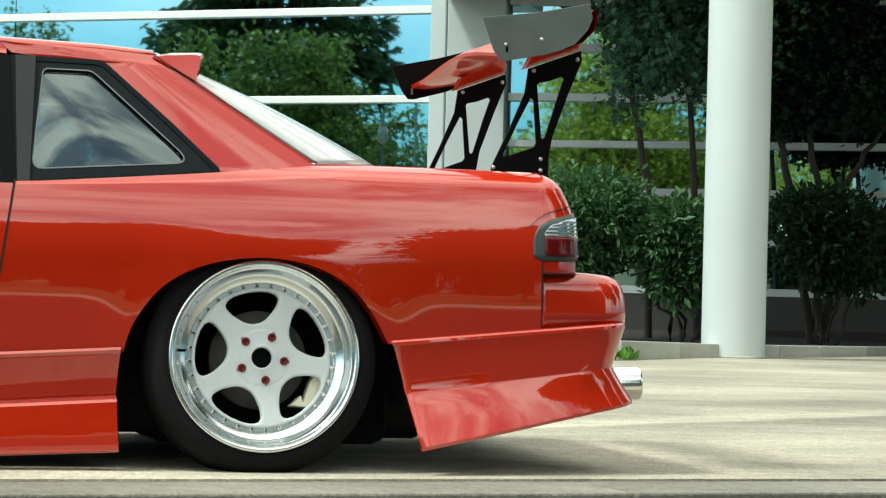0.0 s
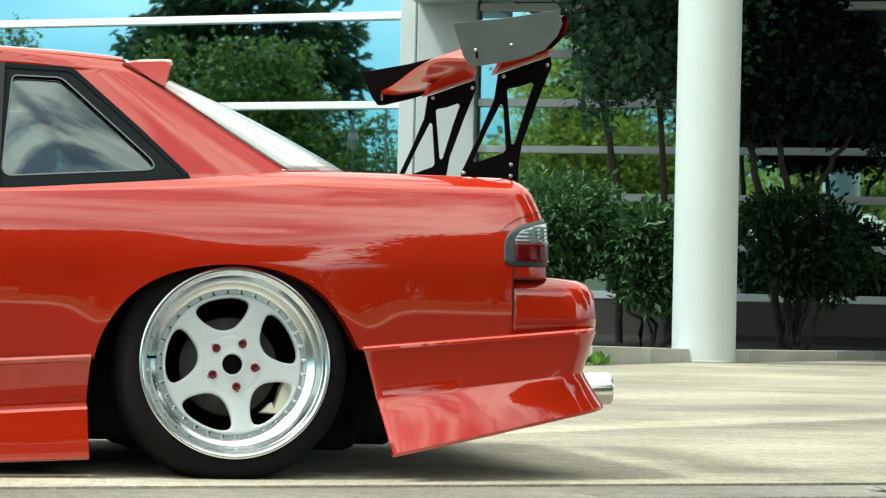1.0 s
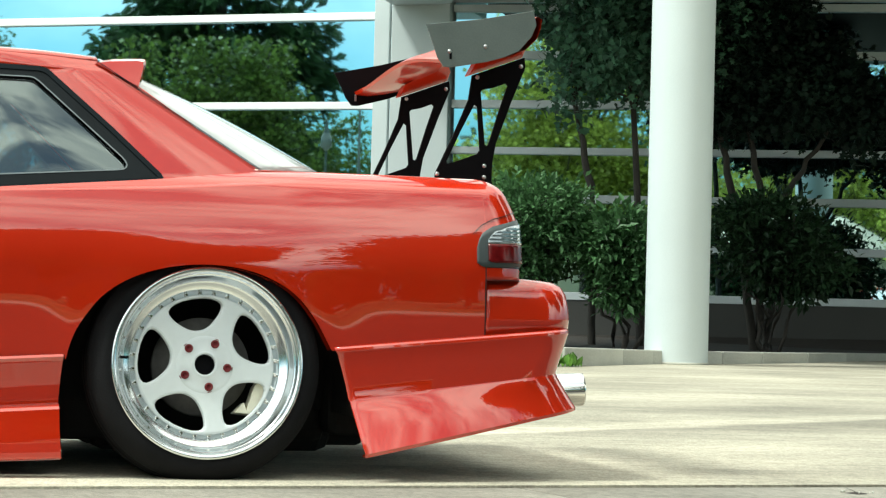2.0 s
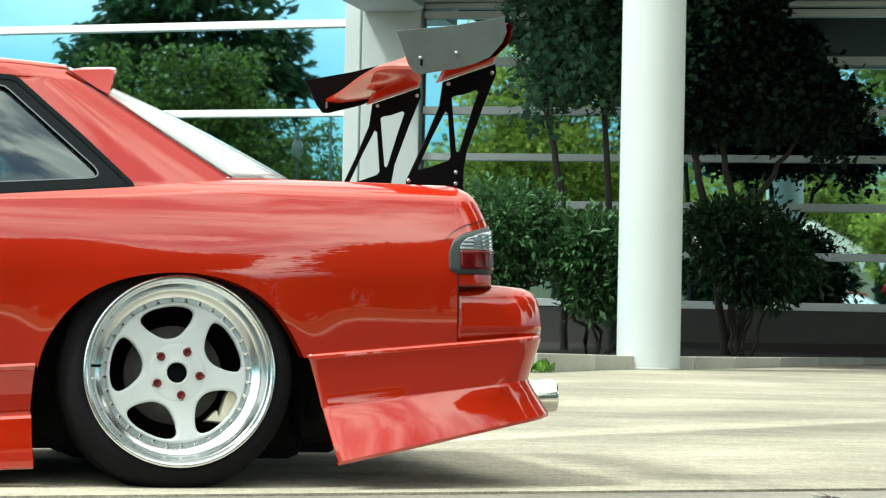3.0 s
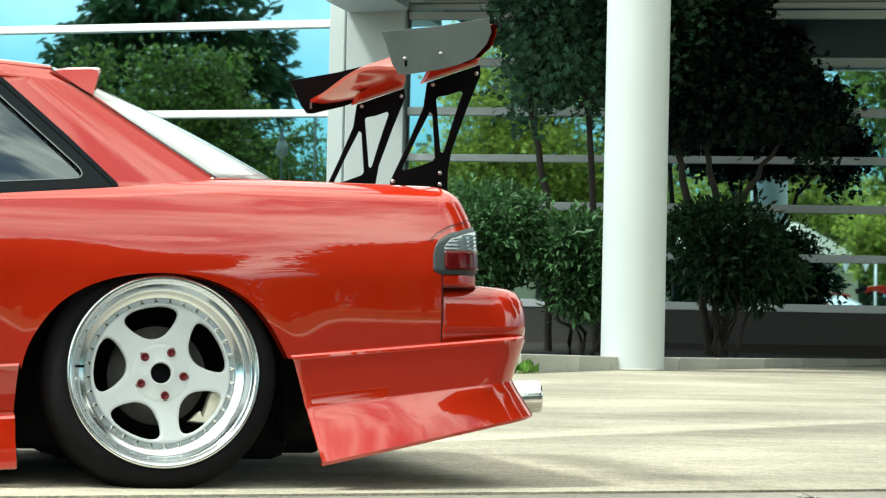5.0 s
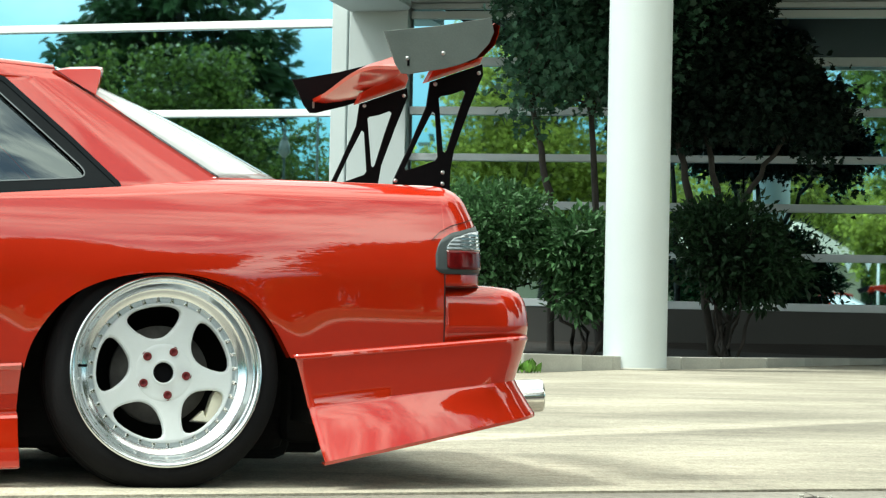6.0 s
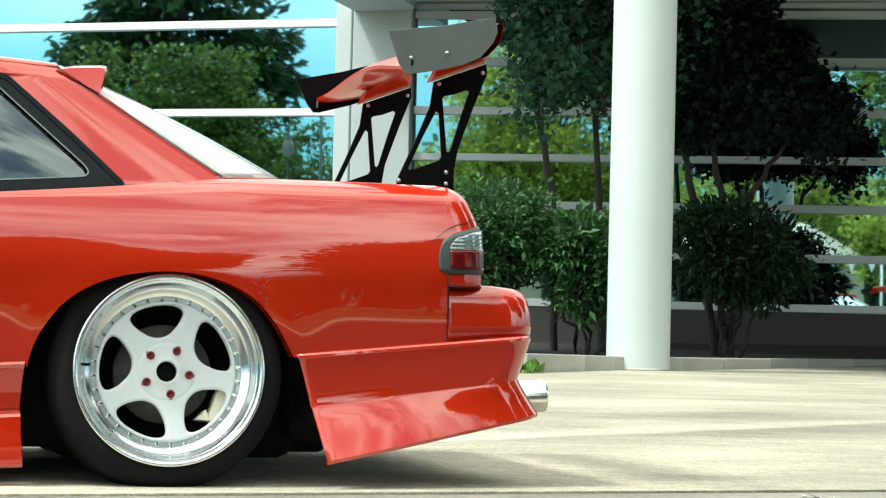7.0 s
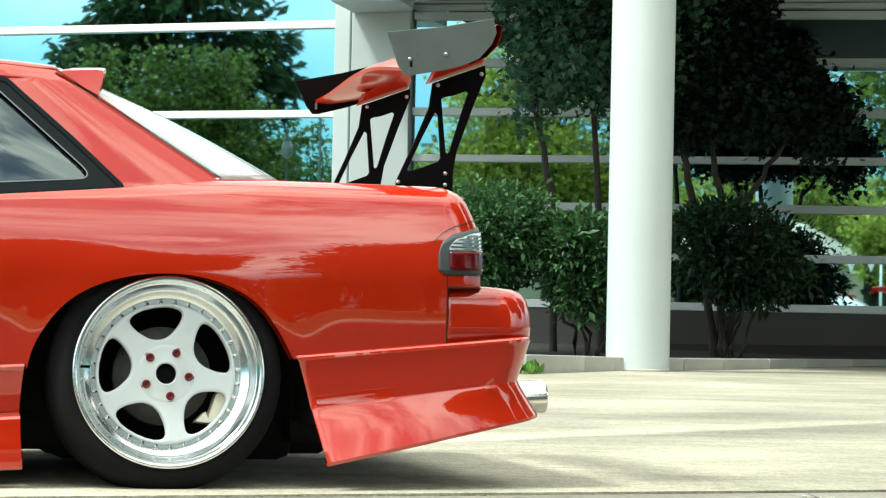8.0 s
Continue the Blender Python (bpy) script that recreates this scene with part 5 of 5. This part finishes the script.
# boot lid gap that sweeps up over the lamp
lid_gap = curve((0, 0.634), (0.06, 0.656), (0.145, 0.673), (0.31, 0.690), (0.5, 0.698), (1, 0.702))
tail_patch("shut_line", 0.688, 0.20, lid_gap, lambda g: lid_gap(g) + 0.0014, 0.0036, GAP, "", 60, 2)

# exhaust
exhaust = part("exhaust", lathe_mesh("exhaust", [(0.040, 0.30), (0.0435, 0.0), (0.045, -0.004), (0.0452, 0.0), (0.0456, 0.004), (0.046, 0.30)], CHROME, 40), car, "polished exhaust tip",
               at=Matrix.Translation((1.108, 0.40, 0.226)) @ Matrix.Rotation(radians(86), 4, "Z") @ Matrix.Rotation(radians(-3), 4, "X"))
part("exhaust_bore", lathe_mesh("exhaust_bore", [(0.0, 0.10), (0.0425, 0.10)], BLACK, 30), exhaust)

# ---------- wheels ----------
def rim_opening(mid, n=9):
    """The outline of one rounded opening between two spokes."""
    pts = []
    half = [(0.1680, 0), (0.1683, 9), (0.1680, 16), (0.1655, 21.5), (0.1605, 24.8), (0.1530, 26.2), (0.1440, 26.2), (0.1330, 25.4),
            (0.1220, 23.8), (0.1110, 21.0), (0.1010, 17.6), (0.0935, 13.0), (0.0885, 7.0)]
    prof = half + [(0.0870, 0)] + [(r, -d) for r, d in half[:0:-1]]
    for r, d in prof:
        t = radians(mid + d)
        pts.append((r * math.cos(t), r * math.sin(t)))
    return pts


def ring(r, n):
    return [(r * math.cos(2 * math.pi * i / n), r * math.sin(2 * math.pi * i / n)) for i in range(n)]


LUG0 = 64
disc_me = plate_mesh("wheel_disc", ring(0.1765, 96), [rim_opening(LUG0 + 36 + 72 * i) for i in range(5)] + [ring(0.0255, 32)], 0.026, WHEEL_WHITE, 0.0065)
lip_me = lathe_mesh("rim_lip", [(0.170, 0.075), (0.1715, 0.056), (0.186, 0.054), (0.1875, 0.050), (0.190, 0.046), (0.204, 0.040), (0.214, 0.030), (0.219, 0.014), (0.222, 0.010), (0.2255, 0.008),
                                (0.2275, 0.001), (0.234, -0.003), (0.2395, -0.002), (0.2412, 0.004), (0.2405, 0.012), (0.232, 0.016)], LIP, 96)
barrel_me = lathe_mesh("rim_barrel", [(0.176, 0.08), (0.190, 0.10), (0.20, 0.22), (0.21, 0.235)], CAST, 64)
tyre_me = lathe_mesh("tyre", [(0.232, 0.010), (0.243, 0.006), (0.252, 0.004), (0.262, 0.006), (0.274, 0.014), (0.284, 0.026), (0.2905, 0.040), (0.2935, 0.054), (0.294, 0.060), (0.290, 0.062), (0.290, 0.067),
                              (0.2945, 0.069), (0.2955, 0.10), (0.291, 0.102), (0.291, 0.109), (0.2955, 0.111), (0.2955, 0.142), (0.291, 0.144), (0.291, 0.151), (0.2945, 0.153), (0.292, 0.190), (0.280, 0.218), (0.258, 0.232), (0.232, 0.226)], RUBBER, 112)
boss_me = lathe_mesh("hub_boss", [(0.0740, 0.0016), (0.0710, 0.0004), (0.0680, -0.0006), (0.0620, -0.0012), (0.0350, -0.0008), (0.0325, -0.0022), (0.0305, -0.0034), (0.0280, -0.0034), (0.0262, -0.0020), (0.0255, 0.010)], WHEEL_WHITE, 56)
bore_me = lathe_mesh("hub_bore", [(0.0, 0.016), (0.024, 0.016), (0.0262, 0.004), (0.0262, 0.02)], BLACK, 36, smooth=False)
nut_me = lathe_mesh("lug_nut", [(0.0, -0.002), (0.0050, -0.002), (0.0056, -0.0065), (0.0092, -0.007), (0.0104, -0.005), (0.0108, 0.0), (0.0138, 0.0005), (0.0145, 0.002)], NUT_RED, 20)
rivet_me = lathe_mesh("rim_bolt", [(0.0, -0.006), (0.0032, -0.006), (0.0042, -0.004), (0.0044, 0.0), (0.0060, 0.0005), (0.0062, 0.002)], CHROME, 10, smooth=False)
valve_me = lathe_mesh("valve", [(0.0, -0.014), (0.0035, -0.014), (0.0038, -0.004), (0.0055, 0.0)], BLACK, 10)
rotor_me = lathe_mesh("brake_rotor", [(0.06, 0.085), (0.075, 0.085), (0.078, 0.10), (0.124, 0.10), (0.125, 0.122), (0.08, 0.122)], CAST, 64)
caliper_me = plate_mesh("caliper", [(0.090, -0.117), (0.118, -0.090), (0.124, -0.108), (0.143, -0.051), (0.152, -0.038), (0.178, -0.040), (0.175, -0.070), (0.157, -0.100), (0.138, -0.122)], [], 0.05, CREAM, 0.003)


def wheel(x, camber, near=True):
    m = pose(x, -0.010, 0.2895, camber, 0, 0) if near else pose(x, WIDE + 0.010, 0.2895, camber, 0, 180)
    w = part("wheel", lip_me, car, "white five-spoke wheel with a polished deep lip", at=m)
    part("tyre", tyre_me, w, "stretched black tyre")
    part("barrel", barrel_me, w)
    part("wheel_disc", disc_me, w, "white five-spoke centre", at=pose(0, 0.048, 0))
    part("hub_boss", boss_me, w, at=pose(0, 0.047, 0))
    part("hub_bore", bore_me, w, at=pose(0, 0.047, 0))
    part("brake_rotor", rotor_me, w, at=pose(0, 0.01, 0))
    part("caliper", caliper_me, w, "cream brake caliper", at=pose(-0.012, 0.078, 0))
    part("valve", valve_me, w, at=pose(-0.196, 0.048, 0.014))
    for i in range(5):
        t = radians(LUG0 + 72 * i)
        part("lug_nut", nut_me, w, "dark red lug nut", at=pose(0.0572 * math.cos(t), 0.0465, 0.0572 * math.sin(t)))
    for i in range(32):
        t = radians(4 + 360 * i / 32)
        part("rim_bolt", rivet_me, w, at=pose(0.1805 * math.cos(t), 0.0545, 0.1805 * math.sin(t)))
    return w


for x in (0.0, -2.40):
    wheel(x, -6.5)
    wheel(x, -6.5, False)

# ---------- rear wing ----------
FOIL = [(0.686, 1.112), (0.690, 1.103), (0.73, 1.101), (0.775, 1.108), (0.825, 1.119), (0.868, 1.139), (0.897, 1.168), (0.908, 1.200), (0.910, 1.222),
        (0.897, 1.228), (0.868, 1.203), (0.835, 1.180), (0.79, 1.156), (0.745, 1.138), (0.71, 1.126)]
rows = [[(a, k, z + 0.040 * math.sin(math.pi * (k - 0.205) / (WIDE - 0.41)) ** 2 - 0.004) for a, z in FOIL] for k in np.linspace(0.205, WIDE - 0.205, 32)]
wing = part("rear_wing", grid_mesh("rear_wing", rows, WING_PAINT, True, closed=True, flip=True), car, "red rear wing raised on black uprights")
auto_smooth(wing, 40)
END = [(0.590, 1.187), (0.740, 1.208), (0.884, 1.238), (0.893, 1.20), (0.880, 1.168), (0.845, 1.128), (0.800, 1.108), (0.757, 1.095), (0.66, 1.076), (0.640, 1.077), (0.622, 1.102), (0.609, 1.137)]
plate_me = plate_mesh("endplate", END, [], 0.006, PLATE, 0.0012)
part("endplate", plate_me, wing, "flat grey endplate", at=pose(0, 0.196, 0))
part("endplate", plate_mesh("endplate", [(a, z + 0.006 * (z < 1.14)) for a, z in END], [], 0.006, BLACK, 0.0012), wing, "matt black endplate",
                 at=pose(0.6217, WIDE - 0.202, 1.165, 0, -4.2) @ pose(-0.590, 0, -1.187))
STRUT = [(0.782, 1.080), (0.931, 1.136), (0.934, 1.108), (0.898, 1.017), (0.855, 0.896), (0.846, 0.842), (0.845, 0.785), (0.684, 0.785), (0.684, 0.807), (0.731, 0.910), (0.773, 1.012)]
HOLE1 = [(0.791, 1.000), (0.799, 0.994), (0.809, 0.875), (0.802, 0.865), (0.742, 0.842), (0.718, 0.836), (0.716, 0.842), (0.754, 0.926)]
HOLE2 = [(0.808, 1.036), (0.814, 1.042), (0.842, 1.048), (0.878, 1.062), (0.884, 1.056), (0.863, 0.992), (0.834, 0.894), (0.829, 0.888), (0.823, 0.892)]
BRACKET = [(0.778, 1.079), (0.930, 1.136), (0.925, 1.160), (0.890, 1.185), (0.845, 1.152), (0.805, 1.128), (0.779, 1.112)]
bracket_me = plate_mesh("bracket", BRACKET, [], 0.056, WING_PAINT, 0.004)
for v in bracket_me.vertices:      # its faces slope in towards the upright
    v.co.y += 2.2 * (1.125 + 0.38 * (v.co.x - 0.85) - v.co.z)
strut_me = plate_mesh("upright", STRUT, [HOLE1, HOLE2], 0.008, BLACK, 0.0012)
foot_me = box_mesh("foot", (0.165, 0.035, 0.006), BLACK, 0.001, (0.764, 0.014, 0.783))
bolt_me = lathe_mesh("bolt", [(0.0, -0.004), (0.004, -0.004), (0.0055, -0.002), (0.006, 0.0)], STEEL, 12)
for k in (0.426, 1.226):
    s = part("upright", strut_me, wing, "black cut-out upright", at=pose(0, k, 0))
    part("bracket", bracket_me, wing, "red wing bracket", at=pose(0, k - 0.024, 0.001))
    part("foot", foot_me, wing, at=pose(0, k, 0.004))
    for a, z in ((0.797, 1.075), (0.921, 1.111), (0.690, 0.806), (0.823, 0.833), (0.823, 0.802)):
        part("bolt", bolt_me, wing, at=pose(a, k, z))
for a, z in ((0.655, 1.118), (0.753, 1.136)):
    part("bolt", bolt_me, wing, at=pose(a, 0.196, z))
part("slot", box_mesh("slot", (0.006, 0.003, 0.024), BLACK, 0.0008, (0.658, 0.1955, 1.110)), wing, "dark adjusting slot in the endplate")
part("tab", box_mesh("tab", (0.006, 0.004, 0.020), STEEL, 0.0008, (0.690, WIDE - 0.2045, 1.090)), wing, "pale metal tab")
